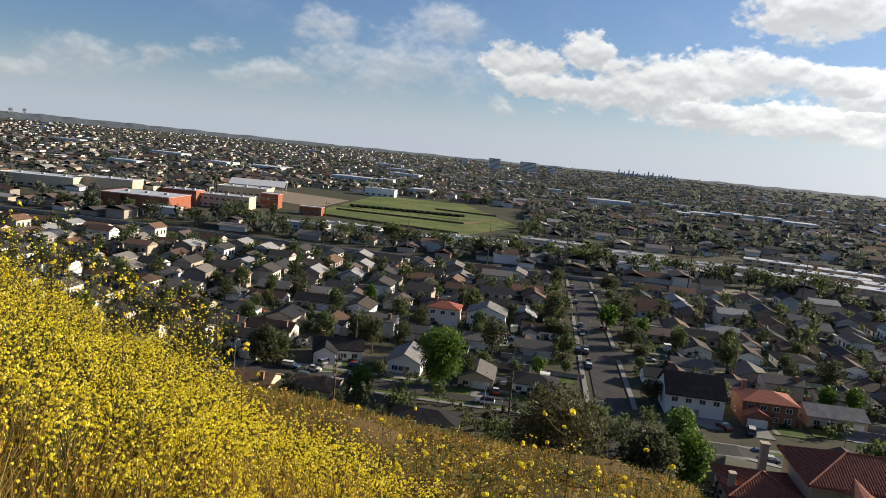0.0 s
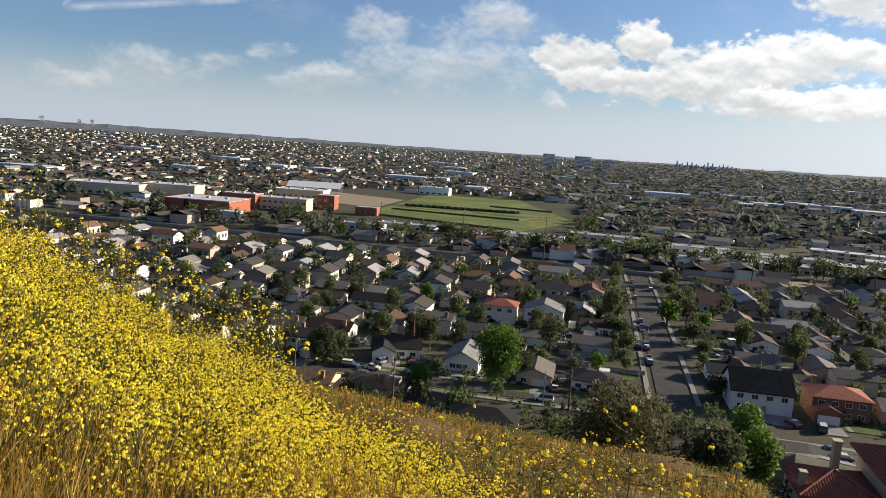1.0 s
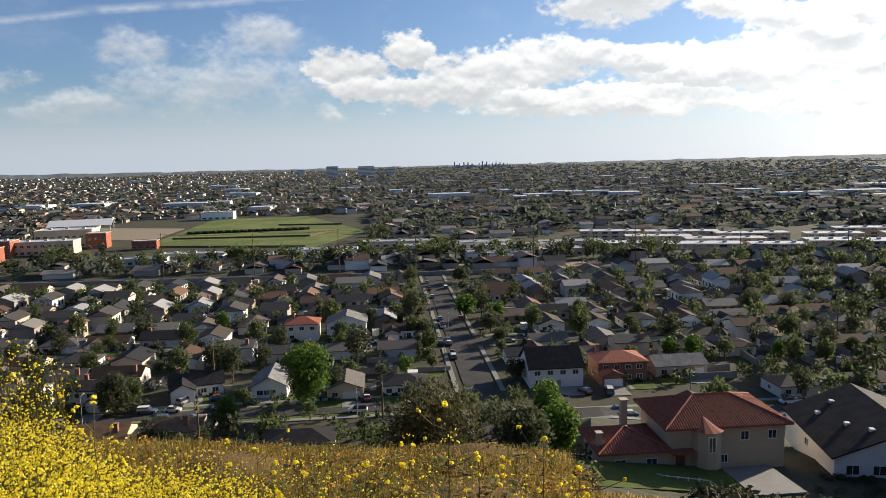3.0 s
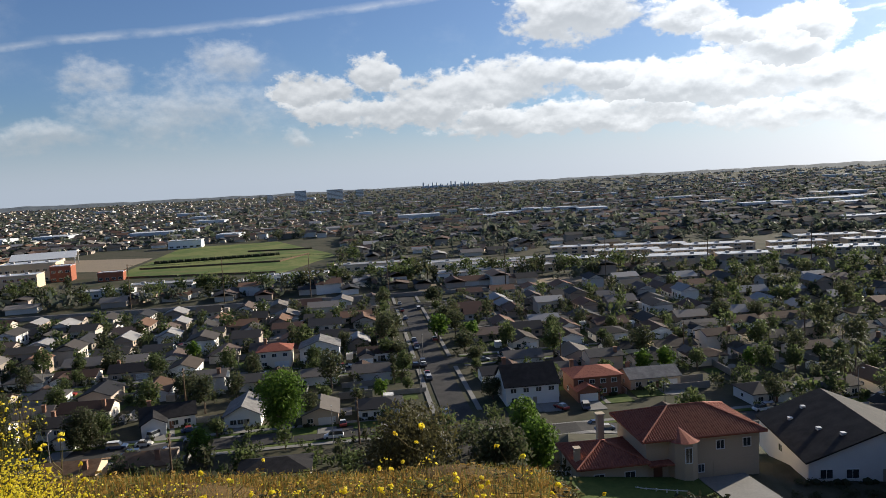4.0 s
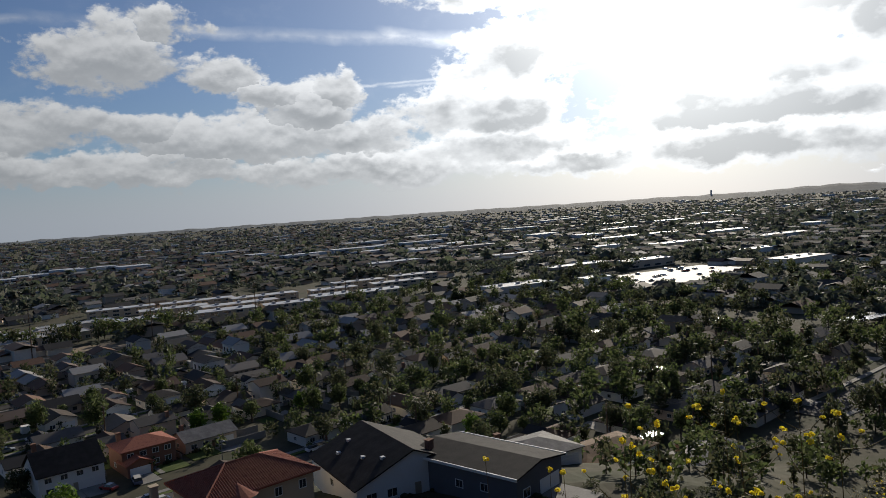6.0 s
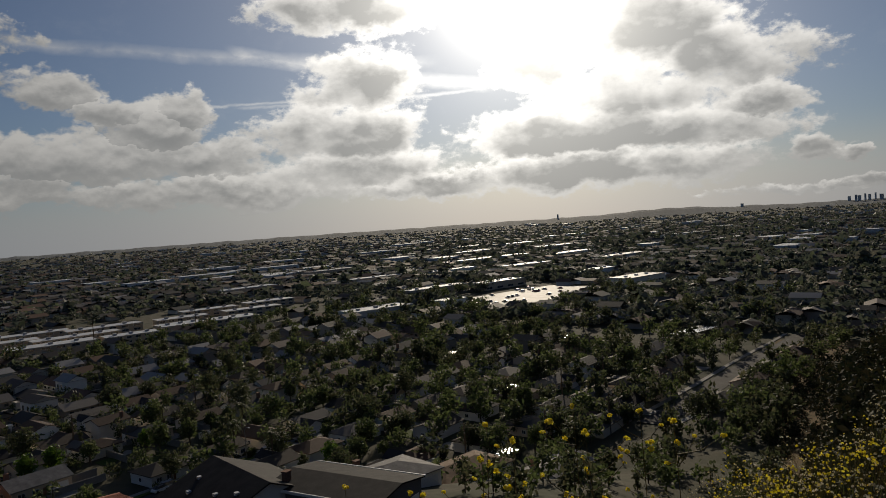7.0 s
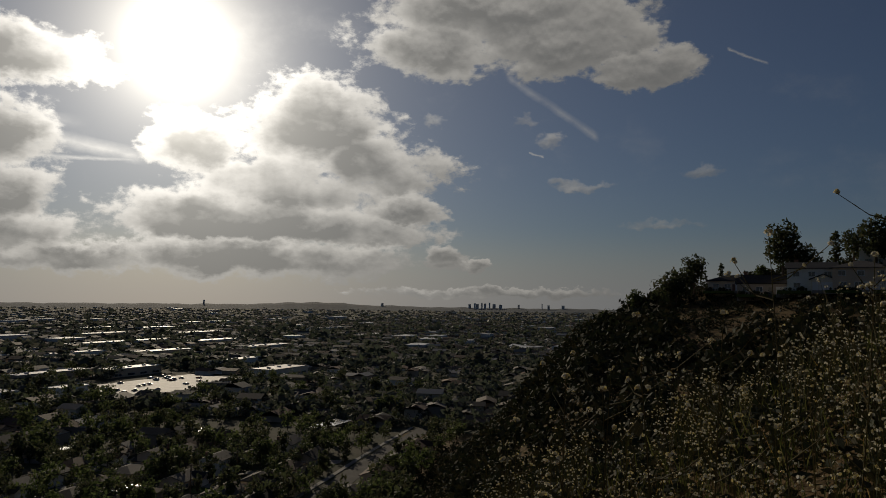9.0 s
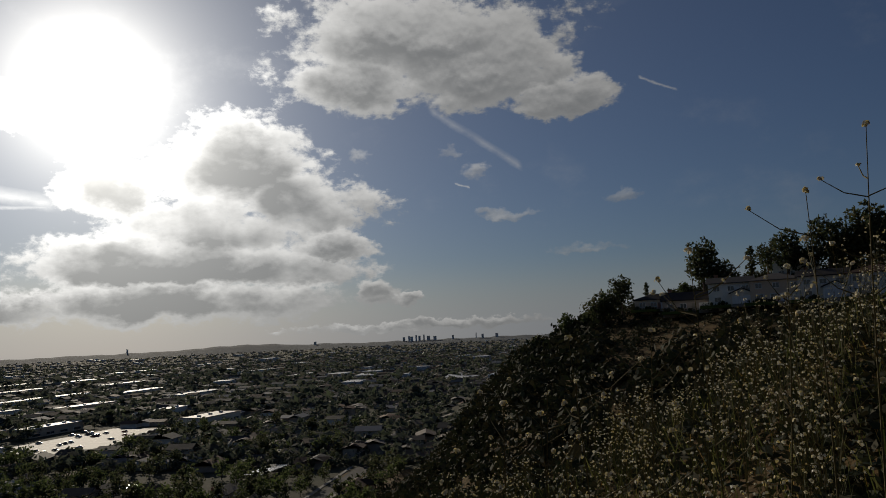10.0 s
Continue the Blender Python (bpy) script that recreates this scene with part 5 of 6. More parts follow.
roof_f = np.array(((0, 1, 5, 4), (2, 3, 4, 5), (3, 2, 1, 0), (1, 2, 5, 5), (3, 0, 4, 4)))
for k, (n, r0, r1) in enumerate(((1900, 240, 800), (6500, 700, 1800), (8000, 1500, 4900))):
    p = clear(far_spots(n, r0, r1, 190 + k, 0.8))
    g = np.random.default_rng(30 + k)
    turn = g.choice((0, math.pi / 2), len(p)) + g.normal(0, 0.08, len(p))
    w, d, h = g.uniform(10, 17, len(p)), g.uniform(8, 12, len(p)), np.where(g.random(len(p)) < 0.25, 5.6, 3.0)
    v, f = spread(wall_v, wall_f, np.column_stack((p, np.zeros(len(p)))), turn, np.stack((w, d, h), 1))
    tagged(joined("far_house_walls", v, f, FARWALL), "pale walls of countless distant suburban houses", "houses", kind="stuff")
    v, f = spread(roof_v, roof_f[:3], np.column_stack((p, h)), turn, np.stack((w, d, g.uniform(1.4, 2.4, len(p))), 1))
    tagged(joined("far_house_roofs", v, f, FARROOF), "brown and grey roofs of countless distant houses", "roofs", kind="stuff")
back = np.array(BACK_ROWS)
bw, bd, bh = rng.uniform(9.5, 12.5, len(back)), rng.uniform(7.5, 9.5, len(back)), np.where(rng.random(len(back)) < 0.15, 5.2, 2.7)
bt = np.radians(back[:, 2]) + rng.normal(0, 0.03, len(back)) + np.where(rng.random(len(back)) < 0.45, math.pi / 2, 0)
bz = ground(back[:, 0], back[:, 1])
v, f = spread(wall_v, wall_f, np.column_stack((back[:, :2], bz)), bt, np.stack((bw, bd, bh), 1))
tagged(joined("row_house_walls", v, f, FARWALL), "stucco walls of the houses in the farther rows", "houses", kind="stuff")
v, f = spread(roof_v, np.concatenate((roof_f[:3], [[0, 4, 3, 3]]))[:3], np.column_stack((back[:, :2], bz + bh)), bt, np.stack((bw, bd, rng.uniform(1.6, 2.4, len(back))), 1))
tagged(joined("row_house_roofs", v, f, FARROOF), "shingle roofs of the houses in the farther rows", "roofs", kind="stuff")
gable_v = np.array([(s * 0.5, yy, zz) for s in (-1, 1) for yy, zz in ((-0.5, 0.0), (0.5, 0.0), (0.02, 0.8), (-0.02, 0.8))])
v, f = spread(gable_v, np.array(((0, 1, 2, 3), (7, 6, 5, 4))), np.column_stack((back[:, :2], bz + bh)), bt, np.stack((bw, bd, np.full(len(back), 2.0)), 1))
tagged(joined("row_house_gables", v, f, FARWALL), "gable ends of the houses in the farther rows", "walls", kind="stuff")
pane_v = np.array([(cx + sx, -0.508, zz) for cx in (-0.3, 0.05, 0.32) for sx, zz in ((-0.06, 0.33), (0.06, 0.33), (0.06, 0.72), (-0.06, 0.72))] + [(cx + sx, 0.508, zz) for cx in (-0.3, 0.05, 0.32) for sx, zz in ((-0.06, 0.33), (0.06, 0.33), (0.06, 0.72), (-0.06, 0.72))])
v, f = spread(pane_v, np.arange(24).reshape(6, 4), np.column_stack((back[:, :2], bz)), bt, np.stack((bw, bd, bh), 1))
tagged(joined("row_house_windows", v, f, GLASS), "dark windows of the houses in the farther rows", "windows", kind="stuff")
p = far_spots(240, 900, 4700, 77)
p = p[(np.degrees(np.arctan2(p[:, 0], p[:, 1])) > 30) | (rng.random(len(p)) < 0.3)]
v, f = spread(wall_v, np.concatenate((wall_f, [[4, 5, 6, 7]])), np.column_stack((p, np.zeros(len(p)))), rng.uniform(-0.3, 0.1, len(p)), np.stack((rng.uniform(20, 80, len(p)), rng.uniform(15, 30, len(p)), rng.uniform(5, 9, len(p))), 1))
tagged(joined("far_sheds", v, f, COOLROOF), "pale flat roofs of distant sheds and shops", "warehouses", kind="stuff")

# distant rises along the horizon, haze painted into their colour
HILL_AZ = (-62, -46, -31, -18, -5, 10, 25, 40, 55, 64, 70, 74, 80, 95, 125)
HILL_UP = (46, 40, 30, 16, 9, 9, 14, 20, 24, 26, 46, 30, 22, 24, 24)
ha = np.arange(-62, 125, 0.4)
hu = np.interp(ha, HILL_AZ, HILL_UP) + 3.0 * np.sin(ha * 2.3) * np.sin(ha * 0.9) + rng.normal(0, 0.8, len(ha))
ring = []
for rr_, k in ((4350, 0.0), (4600, 0.75), (4750, 1.0), (4900, 0.6)):
    ring.append(np.stack((rr_ * np.sin(np.radians(ha)), rr_ * np.cos(np.radians(ha)), hu * k - 0.5), 1))
hv = np.concatenate(ring)
m_ = len(ha)
hf = np.array([(r_ * m_ + i, r_ * m_ + i + 1, (r_ + 1) * m_ + i + 1, (r_ + 1) * m_ + i) for r_ in range(3) for i in range(m_ - 1)])[:, ::-1]
tagged(joined("distant_hills", hv, hf, HAZEWOOD), "low rise along the horizon, tinted blue-grey for haze", "hills", kind="structure")


def tower(label, a, r, w, d, h, floors, mat=None):
    root = tagged(new("office_tower"), label, "tower", "towers on the horizon")
    part("wall", boxes((-w / 2, -d / 2, -2, w / 2, d / 2, h)), mat or STUCCO, root)
    part("roof", boxes((-w / 2, -d / 2, h, w / 2, d / 2, h + 1)), GREYFLAT, root)
    for k in range(floors):
        z = h * (k + 0.35) / floors
        part("window_band", boxes((-w / 2 + 1, -d / 2 - 0.3, z, w / 2 - 1, -d / 2 + 0.3, z + h / floors * 0.28)), GLASS, root)
    root.matrix_basis = pose(*polar(a, r), 0, 0, 0, -a)
    return root


tower("pale office tower with dark window bands", -3.9, 2600, 40, 26, 38, 9, WHITE)
tower("broad grey office tower", -1.3, 2600, 56, 26, 36, 8, WHITE)
tower("small pale office block", -6.2, 2700, 20, 18, 28, 7, WHITE)
tower("small pale office block", 0.6, 2800, 30, 18, 28, 5, WHITE)
# white walls imitate haze over the backlit city towers
for a, h, w in ((81.8, 44, 16), (82.2, 50, 12), (82.4, 46, 18), (82.75, 53, 10), (83.0, 49, 14), (83.35, 55, 9), (83.7, 46, 20), (84.2, 43, 20), (85.6, 44, 12), (87.4, 52, 6), (87.9, 43, 14), (89.0, 43, 18), (75.0, 42, 16), (61.7, 50, 10), (-40.5, 62, 26), (-38.2, 54, 20), (-37.4, 56, 18)):
    tower("far city tower painted pale to look hazy", a, 4650, w, w, h, 8, WHITE)
for i in range(14):
    a = 5.6 + 4.4 * i / 14 + rng.uniform(-0.1, 0.1)
    bm = bmesh.new()
    hh = rng.uniform(14, 34)
    tube(bm, [(0, 0, -1), (0, 0, hh)], [rng.uniform(4, 8), rng.uniform(3, 5)], 10)
    root = tagged(new("refinery_stack"), "pale refinery stack and drum on the horizon", "chimney", "refinery stacks")
    part("stack", bm, COOLROOF, root)
    bm = bmesh.new()
    tube(bm, [(16, 0, -1), (16, 0, hh * 0.45)], [8, 8], 10)
    part("drum", bm, COOLROOF, root)
    root.matrix_basis = pose(*polar(a, 4300), 0)

# garden fences, sheds and patio slabs among the houses
lots = [(x, y) for x, y, t in BACK_ROWS] + [(x, y) for x, y, r in TAKEN[:10]] + [(xx, yy) for yy in (194, 214, 254, 270) for xx in range(-220, 260, 15)]
lots = np.array([q for q in lots if abs(q[0] - 23) > 16 and gz(*q) < 4])
g = np.random.default_rng(5)
for nm, mat, lab, dims in (("garden_fences", CONCRETE, "pale garden fences and walls between the lots", (0.16, 12.0, 1.7)), ("garden_sheds", FARWALL, "small garden sheds and lean-tos behind the houses", (3.0, 2.6, 2.3)),
                           ("patio_slabs", CONCRETE, "pale concrete patios and drives between the houses", (5.0, 6.0, 0.13)), ("garden_lawns", LAWN, "small green lawns behind the houses", (7.0, 6.0, 0.09))):
    q = lots[g.random(len(lots)) < {"garden_sheds": 0.5, "patio_slabs": 0.45}.get(nm, 0.9)]
    q = q + np.column_stack((g.uniform(6, 9, len(q)) if nm == "garden_fences" else g.uniform(-7, 7, len(q)), g.uniform(-9, 9, len(q))))
    v, f = spread(wall_v, np.concatenate((wall_f, [[4, 5, 6, 7]])), np.column_stack((q, ground(q[:, 0], q[:, 1]))), g.choice((0, 0, math.pi / 2), len(q)) + g.normal(0, 0.02, len(q)), np.array(dims)[None] * g.uniform(0.7, 1.2, (len(q), 3)))
    tagged(joined(nm, v, f, mat), lab, nm.split("_")[1], kind="stuff")
# ---- poles and wires ----
def utility_pole(h, label):
    root = tagged(new("utility_pole"), label, "utility pole", "poles along the roads")
    bm = bmesh.new()
    tube(bm, [(0, 0, -1), (0, 0, h)], [0.26, 0.16], 8)
    part("pole", bm, WOOD, root)
    for z, w in ((h - 0.8, 1.7), (h - 2.2, 1.4)):
        part("crossarm", boxes((-w, -0.09, z - 0.1, w, 0.09, z + 0.1)), WOOD, root)
        for x in (-w + 0.15, -w * 0.45, w * 0.45, w - 0.15):
            part("insulator", boxes((x - 0.06, -0.06, z + 0.1, x + 0.06, 0.06, z + 0.32)), CONCRETE, root)
    return root


def wire_run(points, sag=1.2, name="power_line"):
    for (p, q) in zip(points, points[1:]):
        p, q = Vector(p), Vector(q)
        for off in (-1.4, 0.0, 1.4):
            side = (q - p).cross(Vector((0, 0, 1))).normalized() * off
            bm = bmesh.new()
            tube(bm, [p + side + (q - p) * k + Vector((0, 0, -sag * 4 * k * (1 - k))) for k in (0, .2, .4, .6, .8, 1)], [0.03] * 6, 3)
            tagged(part(name, bm, RUBBER), "thin dark overhead power line between poles", "power line", "overhead lines")


tall = utility_pole(24, "tall wooden transmission pole beside the main road")
tops = []
for i, x in enumerate((-118, -70, -25, 16, 79, 134, 191, 250)):
    y = 389 - 0.054 * x
    m = pose(x, y, 0, 0, 0, 90)
    ob = copy_thing(tall, m) if i else tall
    ob.matrix_basis = m
    tops.append((x, y, 23.4))
wire_run(tops)
short = utility_pole(11, "weathered wooden utility pole in the back gardens")
spots = ((140, 104), (158, 92), (178, 84), (204, 112), (226, 108), (-40, 150), (-2, 165), (-100, 207), (-50, 208), (100, 215), (60, 214), (140, 214))
tops = []
for i, (x, y) in enumerate(spots):
    m = pose(x, y, gz(x, y), 0, 0, 35 if y < 120 else 90)
    ob = copy_thing(short, m) if i else short
    ob.matrix_basis = m
    tops.append((x, y, gz(x, y) + 10.3))
wire_run(tops[0:3], 0.8)
wire_run(tops[3:5], 0.8)
wire_run(tops[7:9], 0.8)
wire_run((tops[10], tops[9], tops[11]), 0.8)


def street_lamp():
    root = tagged(new("street_lamp"), "grey street lamp on a slim curved pole", "street lamp", "street lamps")
    bm = bmesh.new()
    tube(bm, [(0, 0, -0.5), (0, 0, 7.5), (0.3, 0, 8.3), (1.6, 0, 8.6)], [0.11, 0.08, 0.07, 0.05], 6)
    part("pole", bm, CONCRETE, root)
    part("lamp_head", boxes((1.4, -0.15, 8.45, 2.2, 0.15, 8.62)), GREYFLAT, root)
    return root


lamp = street_lamp()
for i, (x, y, t) in enumerate(((-8, 166.5, 90), (-70, 166.5, 90), (-40, 239.5, -90), (20, 240, -90), (-100, 239.5, -90), (71, 163.5, -90), (120, 162, -90), (15.5, 200, 0), (15.5, 262, 0), (180, 161, -90))):
    m = pose(x, y, gz(x, y), 0, 0, t)
    ob = copy_thing(lamp, m) if i else lamp
    ob.matrix_basis = m


# ---- cars ----
def car(label, L=4.5, W=1.8, H=1.45, van=False):
    root = tagged(new("car"), label, "car", "parked cars")
    bm = bmesh.new()
    low = [(-L / 2, 0.45), (-L / 2 + 0.1, 0.85), (-L / 2 + (0.15 if van else 0.9), 0.95), (L / 2 - 1.2, 0.92), (L / 2 - 0.1, 0.72), (L / 2, 0.4), (L / 2 - 0.1, 0.25), (-L / 2 + 0.1, 0.25)]
    solid(bm, [[(x, y, z) for x, z in low] for y in (-W / 2, W / 2)])
    bmesh.ops.bevel(bm, geom=bm.edges[:], offset=0.06, segments=2, affect="EDGES")
    body = part("body", bm, CARPAINT, root)
    a, b, c, d = (-L / 2 + 0.2, -L / 2 + 0.35, L / 2 - 1.9, L / 2 - 1.15) if van else (-L / 2 + 0.5, -L / 2 + 1.2, L / 2 - 2.0, L / 2 - 1.2)
    bm = bmesh.new()
    solid(bm, [[(a, -W / 2 + .06, 0.9), (d, -W / 2 + .06, 0.9), (d, W / 2 - .06, 0.9), (a, W / 2 - .06, 0.9)], [(b, -W / 2 + .22, H - 0.05), (c, -W / 2 + .22, H - 0.05), (c, W / 2 - .22, H - 0.05), (b, W / 2 - .22, H - 0.05)]])
    part("cabin_glass", bm, GLASS, root)
    part("car_roof", boxes((b - 0.03, -W / 2 + .2, H - 0.06, c + 0.03, W / 2 - .2, H)), CARPAINT, root)
    for x in (-L / 2 + 0.8, L / 2 - 0.85):
        for y in (-W / 2 + 0.08, W / 2 - 0.08):
            bm = bmesh.new()
            tube(bm, [(x, y - 0.1, 0.32), (x, y + 0.1, 0.32)], [0.32, 0.32], 12)
            wheel = part("wheel", bm, RUBBER, root)
    return root


CARS = [car("parked saloon car on the residential street"), car("parked family van beside the kerb", 4.8, 1.9, 1.75, True), car("parked hatchback car in a driveway", 4.1, 1.75, 1.5)]
spots = [(49, 176, 115), (55, 175, 80), (94, 161, 2), (-44, 185, 20), (-52, 184, 60), (-6, 179, 95), (20, 180, 90), (-24, 229, 0), (-8, 229, 180), (-56, 229, 0)]
for i in range(70):
    st = (174, 233, 158, 290)[i % 4]
    x = rng.uniform(-200, 12) if st == 174 else rng.uniform(40, 290) if st == 158 else rng.uniform(-300, 300)
    spots.append((x, st + rng.choice((-3.4, 3.4)), rng.choice((0, 180))))
for i in range(12):
    spots.append((rng.choice((19.2, 26.8)), rng.uniform(185, 360), 90))
for i in range(40):
    spots.append((rng.uniform(405, 520), 245 + 11 * int(rng.integers(0, 7)), 80))
for i, (x, y, t) in enumerate(spots):
    k = i if i < 3 else int(rng.integers(0, 3))
    m = pose(x, y, max(gz(x, y), gz(x, y + 2), gz(x, y - 2)) + 0.1, 0, 0, t)
    ob = copy_thing(CARS[k], m) if i >= 3 else CARS[k]
    ob.matrix_basis = m

# carport with a bare metal roof that catches the sun
SHINY = material("bare sheet metal", ((0.7, 0.7, 0.7), (0.6, 0.6, 0.6)), 0.25, 0.5, 3.0, 0.05, metal=1.0, gain=0.1)
for x, y, w, d in ((204, 132, 9, 5), (146, 98, 9, 4), (186, 118, 5, 3), (330, 112, 26, 9), (300, 160, 8, 6), (250, 190, 7, 5)):
    cp = tagged(new("carport"), "open carport with a bare sheet metal roof", "carport", "carports")
    part("roof", boxes((-w / 2, -d / 2, 2.7, w / 2, d / 2, 2.85)), SHINY, cp)
    for px in (-w / 2 + 0.2, w / 2 - 0.2):
        for py in (-d / 2 + 0.2, d / 2 - 0.2):
            part("post", boxes((px - 0.06, py - 0.06, -1, px + 0.06, py + 0.06, 2.7)), WOOD, cp)
    cp.matrix_basis = pose(x, y, gz(x, y), 0, 0, -10)

# fence below the tiled house
fence = tagged(new("fence"), "pale rail fence along the garden of the tiled house", "fence")
path = [(24.4, 100), (25.0, 97), (26.0, 92.5), (27.6, 88.6), (30.0, 85.6), (33.5, 83.4), (38.0, 81.5)]
for (xa, ya), (xb, yb) in zip(path, path[1:]):
    for k in range(4):
        x, y = xa + (xb - xa) * k / 4, ya + (yb - ya) * k / 4
        part("post", boxes((x - 0.07, y - 0.07, gz(x, y) - 0.4, x + 0.07, y + 0.07, gz(x, y) + 1.2)), WHITE, fence)
    for hz in (0.45, 1.1):
        bm = bmesh.new()
        tube(bm, [(xa, ya, gz(xa, ya) + hz), (xb, yb, gz(xb, yb) + hz)], [0.06, 0.06], 5)
        part("rail", bm, WHITE, fence)


# ---- foreground: wild mustard and dry grass on the slope ----
def near_spots(n, a0, a1, r0, r1, g, power=1.0):
    a = np.radians(g.uniform(a0, a1, n))
    r = r0 + (r1 - r0) * g.random(n) ** power
    x, y = r * np.sin(a), r * np.cos(a)
    return np.stack((x, y, ground(x, y)), 1)


def heads(c, size, g, petals=4):
    """Little flower heads: a few petals round each centre."""
    n = len(c)
    d = g.normal(size=(n, petals, 3))
    d /= np.linalg.norm(d, axis=2)[..., None]
    d[..., 2] = np.abs(d[..., 2]) * 0.8
    u = np.cross(d, g.normal(size=(n, petals, 3)))
    u /= np.linalg.norm(u, axis=2)[..., None] + 1e-6
    w = np.cross(d, u)
    s = (size * 1.12 * g.uniform(0.7, 1.3, n))[:, None, None]
    p = c[:, None, :] + d * s * 0.75
    q = np.stack((p - u * s * 0.55 - w * s * 0.4, p + u * s * 0.55 - w * s * 0.4, p + u * s * 0.45 + w * s * 0.55, p - u * s * 0.45 + w * s * 0.55), 2)
    return q.reshape(-1, 3), np.arange(4 * n * petals).reshape(-1, 4)


def blades(base, tip, width, g):
    """Tapered, slightly bent strips from base to tip, two quads each."""
    n = len(base)
    d = tip - base
    side = np.cross(d, g.normal(size=(n, 3)))
    side /= np.linalg.norm(side, axis=1)[:, None] + 1e-9
    side *= np.asarray(width).reshape(-1, 1)
    mid = base + d * 0.55 + g.normal(size=(n, 3)) * np.linalg.norm(d, axis=1)[:, None] * 0.05
    v = np.stack((base - side, base + side, mid + side * 0.8, mid - side * 0.8, tip + side * 0.3, tip - side * 0.3), 1).reshape(-1, 3)
    k = np.arange(n)[:, None] * 6
    return v, np.concatenate((k + np.array([[0, 1, 2, 3]]), k + np.array([[3, 2, 4, 5]])))


def mustard_patch(label, n_plants, a0, a1, r0, r1, hmin, hmax, per, seed, size=0.0115, power=0.8, mat=PETAL, taper=None, edge=False):
    g = np.random.default_rng(seed)
    p = near_spots(n_plants, a0, a1, r0, r1, g, power)
    if edge:        # the bloom gives way to dry grass along a slanting front
        front = np.interp(np.degrees(np.arctan2(p[:, 0], p[:, 1])), (-32, -26, -20, -10, 0), (10.0, 8.2, 6.2, 5.0, 4.2))
        p = p[np.hypot(p[:, 0], p[:, 1]) < front + g.normal(0, 0.45, n_plants)]
        n_plants = len(p)
    h = g.uniform(hmin, hmax, n_plants)
    if taper is not None:
        h *= np.clip((taper - np.degrees(np.arctan2(p[:, 0], p[:, 1]))) / 12, 0.4, 1)
    lean = g.normal(0, 0.12, (n_plants, 2)) * h[:, None]
    tip = p + np.column_stack((lean, h))
    k = np.repeat(np.arange(n_plants), per)
    t = 0.5 + 0.5 * g.random(len(k)) ** 0.6
    root_t = np.clip(t - 0.28, 0.1, 1)
    b0 = p[k] + (tip - p)[k] * root_t[:, None]
    off = g.normal(0, 0.11, (len(k), 3)) * (1.25 - t)[:, None] * 1.6
    c = p[k] + (tip - p)[k] * t[:, None] + off * np.array((1, 1, 0.4))
    v, f = heads(c, size, g)
    tagged(joined("mustard_flowers", v, f, mat), label, "wildflowers", kind="stuff")
    v1, f1 = blades(p, tip, np.full(n_plants, 0.0035), g)
    v2, f2 = blades(b0, c, np.full(len(k), 0.0018), g)
    tagged(joined("mustard_stems", np.concatenate((v1, v2)), np.concatenate((f1, f2 + len(v1))), STEM), "thin green branching stems of the wild mustard", "stems", kind="stuff")


def grass_patch(label, mat, n, a0, a1, r0, r1, hmin, hmax, seed, width=0.004, power=0.8, name="dry_grass"):
    g = np.random.default_rng(seed)
    p = near_spots(n, a0, a1, r0, r1, g, power)
    h = g.uniform(hmin, hmax, n)
    tip = p + np.column_stack((g.normal(0, 0.28, (n, 2)) * h[:, None], h))
    r = np.hypot(p[:, 0], p[:, 1])
    v, f = blades(p - np.array((0, 0, 0.03)), tip, width * np.maximum(1, r / 6), g)
    tagged(joined(name, v, f, mat), label, "grass", kind="stuff")


mustard_patch("dense yellow wild mustard in bloom on the slope", 2900, -64, -14, 3.2, 10.0, 0.42, 0.75, 24, 11, 0.0095, taper=-15, edge=True)
mustard_patch("yellow wild mustard on the near slope", 1150, -30, -4, 2.6, 5.6, 0.25, 0.5, 20, 12, 0.0085, taper=0, edge=True)
mustard_patch("yellow wild mustard thinning towards the brow", 90, -22, 4, 4.0, 7.5, 0.2, 0.42, 7, 17, 0.009)
mustard_patch("scattered yellow mustard among dry grass", 90, 0, 40, 3.0, 8.0, 0.25, 0.5, 6, 13)
mustard_patch("wild mustard in bloom on the western slope", 200, 48, 82, 3.2, 8.5, 0.4, 0.85, 14, 14)
mustard_patch("wild mustard on the slope, petals paled as if backlit", 420, 66, 128, 2.8, 9.5, 0.4, 0.8, 14, 18, 0.0095, mat=BACKLITPETAL)
mustard_patch("tall loose mustard along the brow", 150, -52, -24, 7.0, 10.0, 0.8, 1.45, 9, 15)
mustard_patch("tall loose mustard, petals paled as if backlit", 60, 82, 124, 4.0, 9.5, 0.8, 1.2, 12, 16, 0.0105, mat=BACKLITPETAL)
grass_patch("tall dry straw-coloured grass", STRAW, 12000, -64, -10, 1.8, 4.2, 0.2, 0.6, 21, 0.003)
grass_patch("green weeds under the mustard", GRASS, 12000, -64, -27, 2.0, 9.0, 0.15, 0.42, 22, 0.006, name="green_weeds")
grass_patch("brown dry grass on the brow of the hill", STRAW, 60000, -28, 24, 3.0, 14.0, 0.04, 0.14, 23, 0.003)
grass_patch("brown dry grass farther down the slope", STRAW, 9000, -40, 24, 14.0, 70.0, 0.2, 0.5, 24, 0.006)
grass_patch("green weeds among the dry grass", GRASS, 12000, -24, 30, 3.0, 13.0, 0.05, 0.17, 25, 0.005, name="green_weeds")
grass_patch("dry grass against the light", STRAW, 900, 50, 130, 2.2, 10.0, 0.1, 0.35, 26, 0.003)
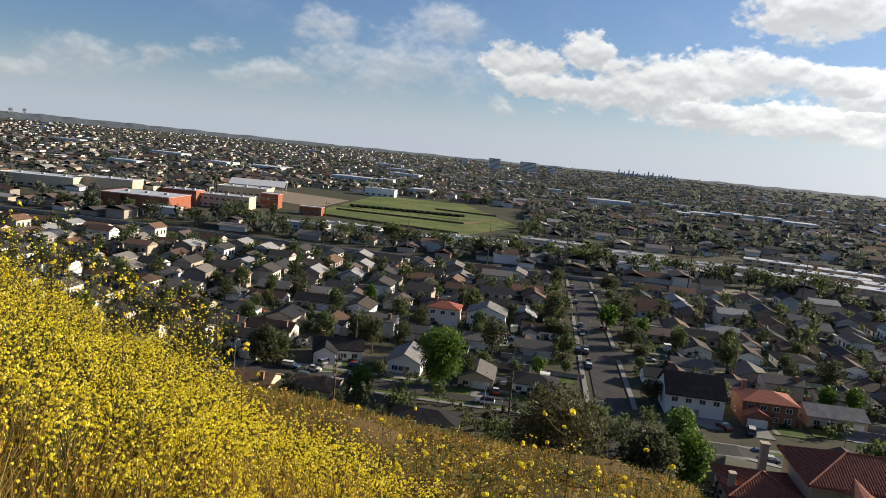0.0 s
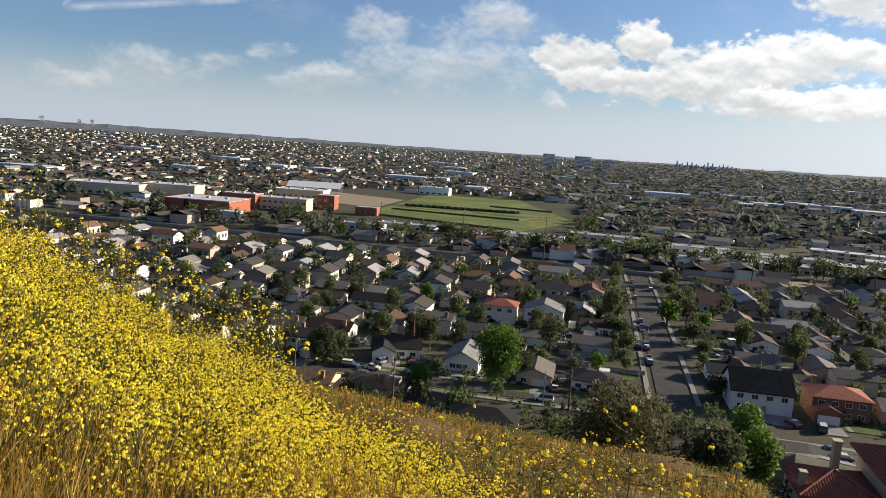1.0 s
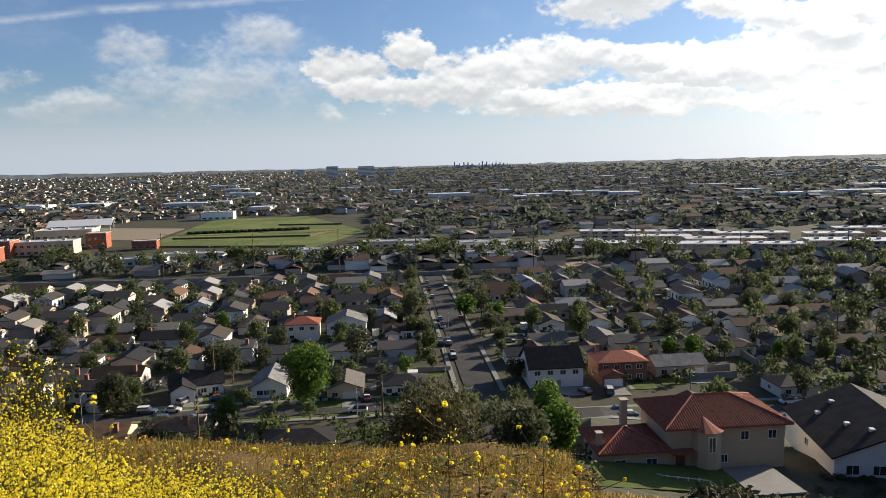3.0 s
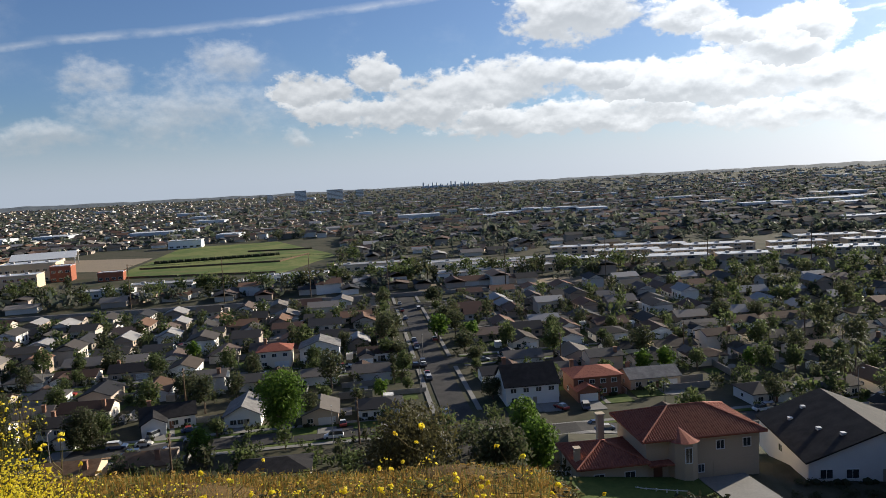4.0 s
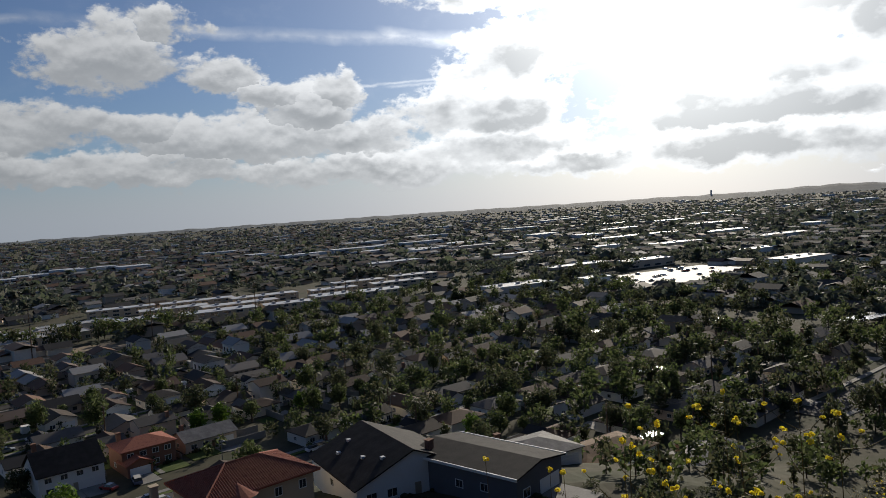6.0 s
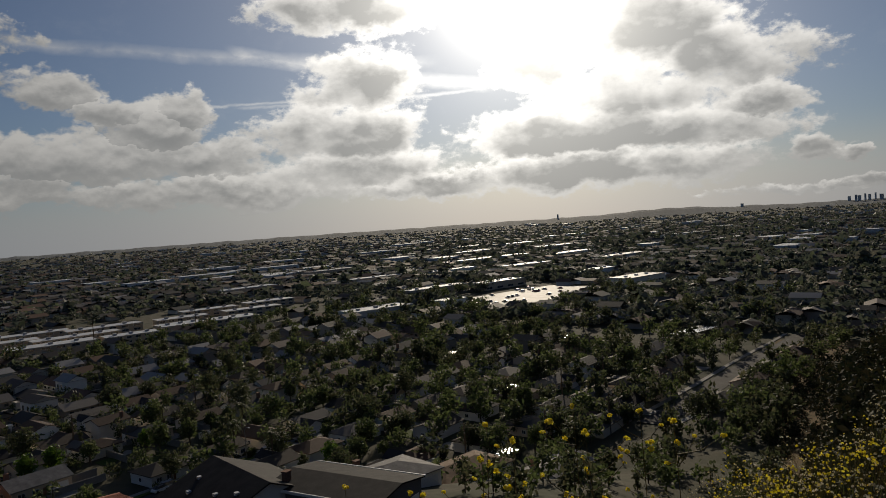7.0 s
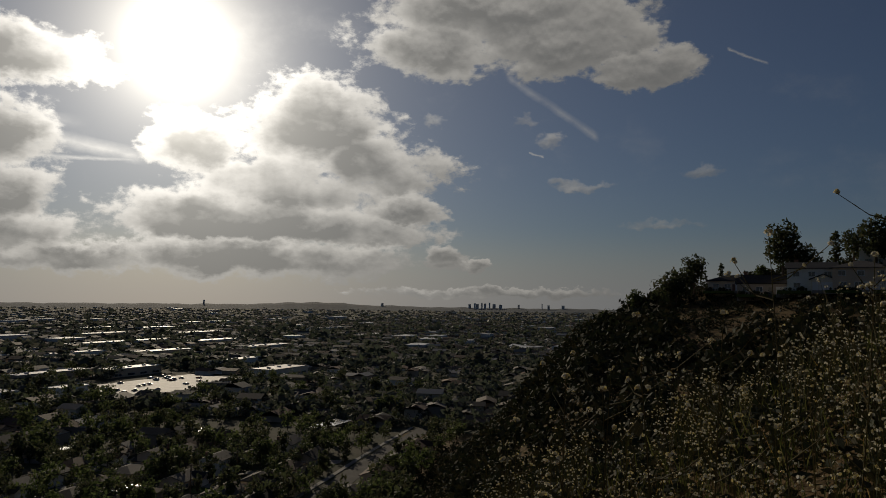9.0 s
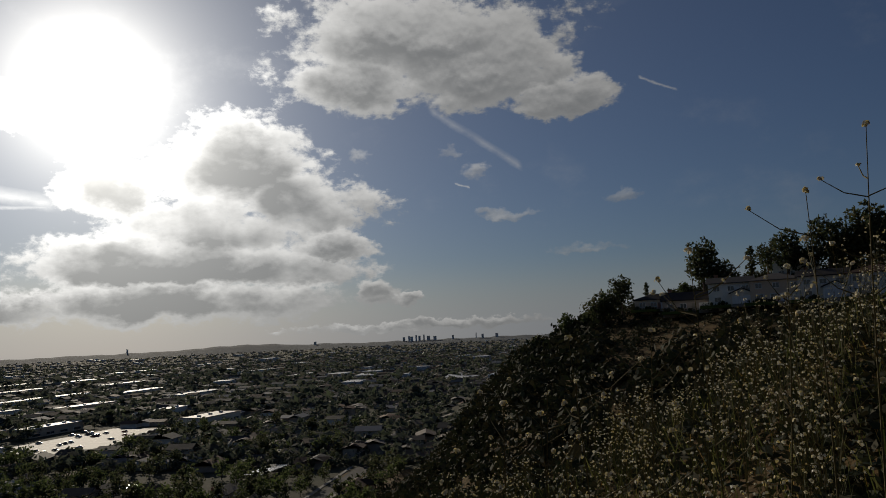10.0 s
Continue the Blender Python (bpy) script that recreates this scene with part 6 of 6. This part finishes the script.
grass_patch("green weeds against the light", GRASS, 3500, 50, 130, 2.2, 10.0, 0.1, 0.4, 27, 0.005, name="green_weeds")


for t_mat, t_seed, t_n, t_label in ((STRAW, 45, 1300, "clumps of matted golden dry grass"), (GRASS, 46, 500, "low green weeds among the dry grass"), (SCRUB, 47, 330, "small dark dead weeds among the dry grass")):
    clumps = scatter_spots(t_n, -30, 22, 3.2, 13.5, 0.5, 1.2, t_seed)
    clumps[:, 2] += 0.16
    tufts("grass_clumps", t_mat, clumps, 0.17, 0.55, t_seed * 3, t_label, 44, 0.035)
# dark weeds added over the lit soil, in place of the slope's backlit shade
weeds = scatter_spots(1500, 66, 130, 2.4, 10.5, 0.5, 1.2, 44)
weeds[:, 2] += 0.17
tufts("low_weeds", SCRUB, weeds, 0.32, 0.5, 95, "low dark weeds added between the stems to darken the slope", 36, 0.05)


def mustard_plant(a, r, el_top, seed, branches=8, spread_r=0.3):
    """A tall single plant: its top seen from the viewpoint at azimuth a and elevation el_top."""
    g = random.Random(seed)
    gg = np.random.default_rng(seed)
    x, y = polar(a, r)
    zb, zt = gz(x, y), EYE + r * math.tan(radians(el_top))
    h = max(0.4, zt - zb)
    root = tagged(new("mustard_plant"), "tall branching wild mustard plant with small yellow flower heads", "wildflower", "tall mustard plants")
    sway = (g.uniform(-0.08, 0.08) * h, g.uniform(-0.08, 0.08) * h)
    axis = [Vector((sway[0] * math.sin(q * 2.2), sway[1] * q, h * q)) for q in np.linspace(0, 1, 7)]
    bm = bmesh.new()
    tube(bm, axis, [0.0056 - 0.004 * i / 6 for i in range(7)], 5)
    part("stem", bm, STEM, root)

    def flower(c, size):
        v, f = heads(np.array([c]) + gg.normal(0, size * 0.45, (4, 3)), size, gg, 5)
        # past 80 degrees the heads take the petals paled for backlight
        return joined("flower_head", v, f, BACKLITPETAL if a > 80 else PETAL, root)

    flower(axis[-1], 0.014 * min(1.2, r / 4.2))
    for k in range(branches):
        q = g.uniform(0.35, 0.9)
        i = min(5, int(q * 6))
        b = axis[i].lerp(axis[i + 1], q * 6 - i)
        ang = g.uniform(0, 6.283)
        L = spread_r * g.uniform(0.5, 1.2) * (1.2 - q * 0.5)
        tip = b + Vector((math.cos(ang) * L, math.sin(ang) * L, L * g.uniform(0.3, 1.0)))
        mid = b.lerp(tip, 0.5) + Vector((0, 0, -0.12 * L))
        bm = bmesh.new()
        tube(bm, [b, mid, tip], [0.0034, 0.0026, 0.0017], 4)
        part("branch", bm, STEM, root)
        flower(tip, g.uniform(0.009, 0.014) * min(1.2, r / 4.2))
    root.matrix_basis = pose(x, y, zb, 0, 0, 0)
    return root


for i, (a, r, e, b) in enumerate(((3.1, 3.6, -18.8, 11), (12.3, 3.8, -21.5, 4), (-27.5, 6.5, -13.8, 8), (-21.5, 5.5, -16.2, 9), (-11.0, 5.5, -21.5, 4), (-7.9, 5.0, -22.6, 4), (-1.5, 4.2, -23.5, 4), (6.5, 4.0, -22.8, 5),
                                  (15.0, 4.0, -24.0, 4), (-34, 7.0, -9.0, 8), (-31, 6.5, -11.5, 8), (-38, 7.5, -6.5, 8), (45.0, 4.5, -20.0, 5), (56.0, 4.2, -15.5, 9), (59, 4.4, -17.0, 8), (50.5, 4.6, -20.5, 6),
                                  (64, 4.4, -17.0, 7), (61.5, 4.8, -15.0, 8), (67, 4.6, -15.5, 8), (70, 4.2, -16.0, 7), (54, 4.0, -18.5, 7), (48, 4.0, -21.0, 6), (96.3, 3.2, -0.8, 6), (99.3, 3.2, -0.7, 6), (88.5, 3.4, -5.6, 7), (91.0, 3.4, -5.0, 7), (105.3, 3.6, 5.2, 8), (114.5, 3.2, 13.0, 6), (111.8, 3.4, 8.6, 6), (108.5, 3.8, 3.6, 8), (93.0, 3.6, -6.5, 6), (85.0, 3.8, -9.0, 6))):
    mustard_plant(a, r, e, 900 + i, b + (7 if 40 < a < 70 else 2), 0.26 if 40 < a < 70 else 0.3)
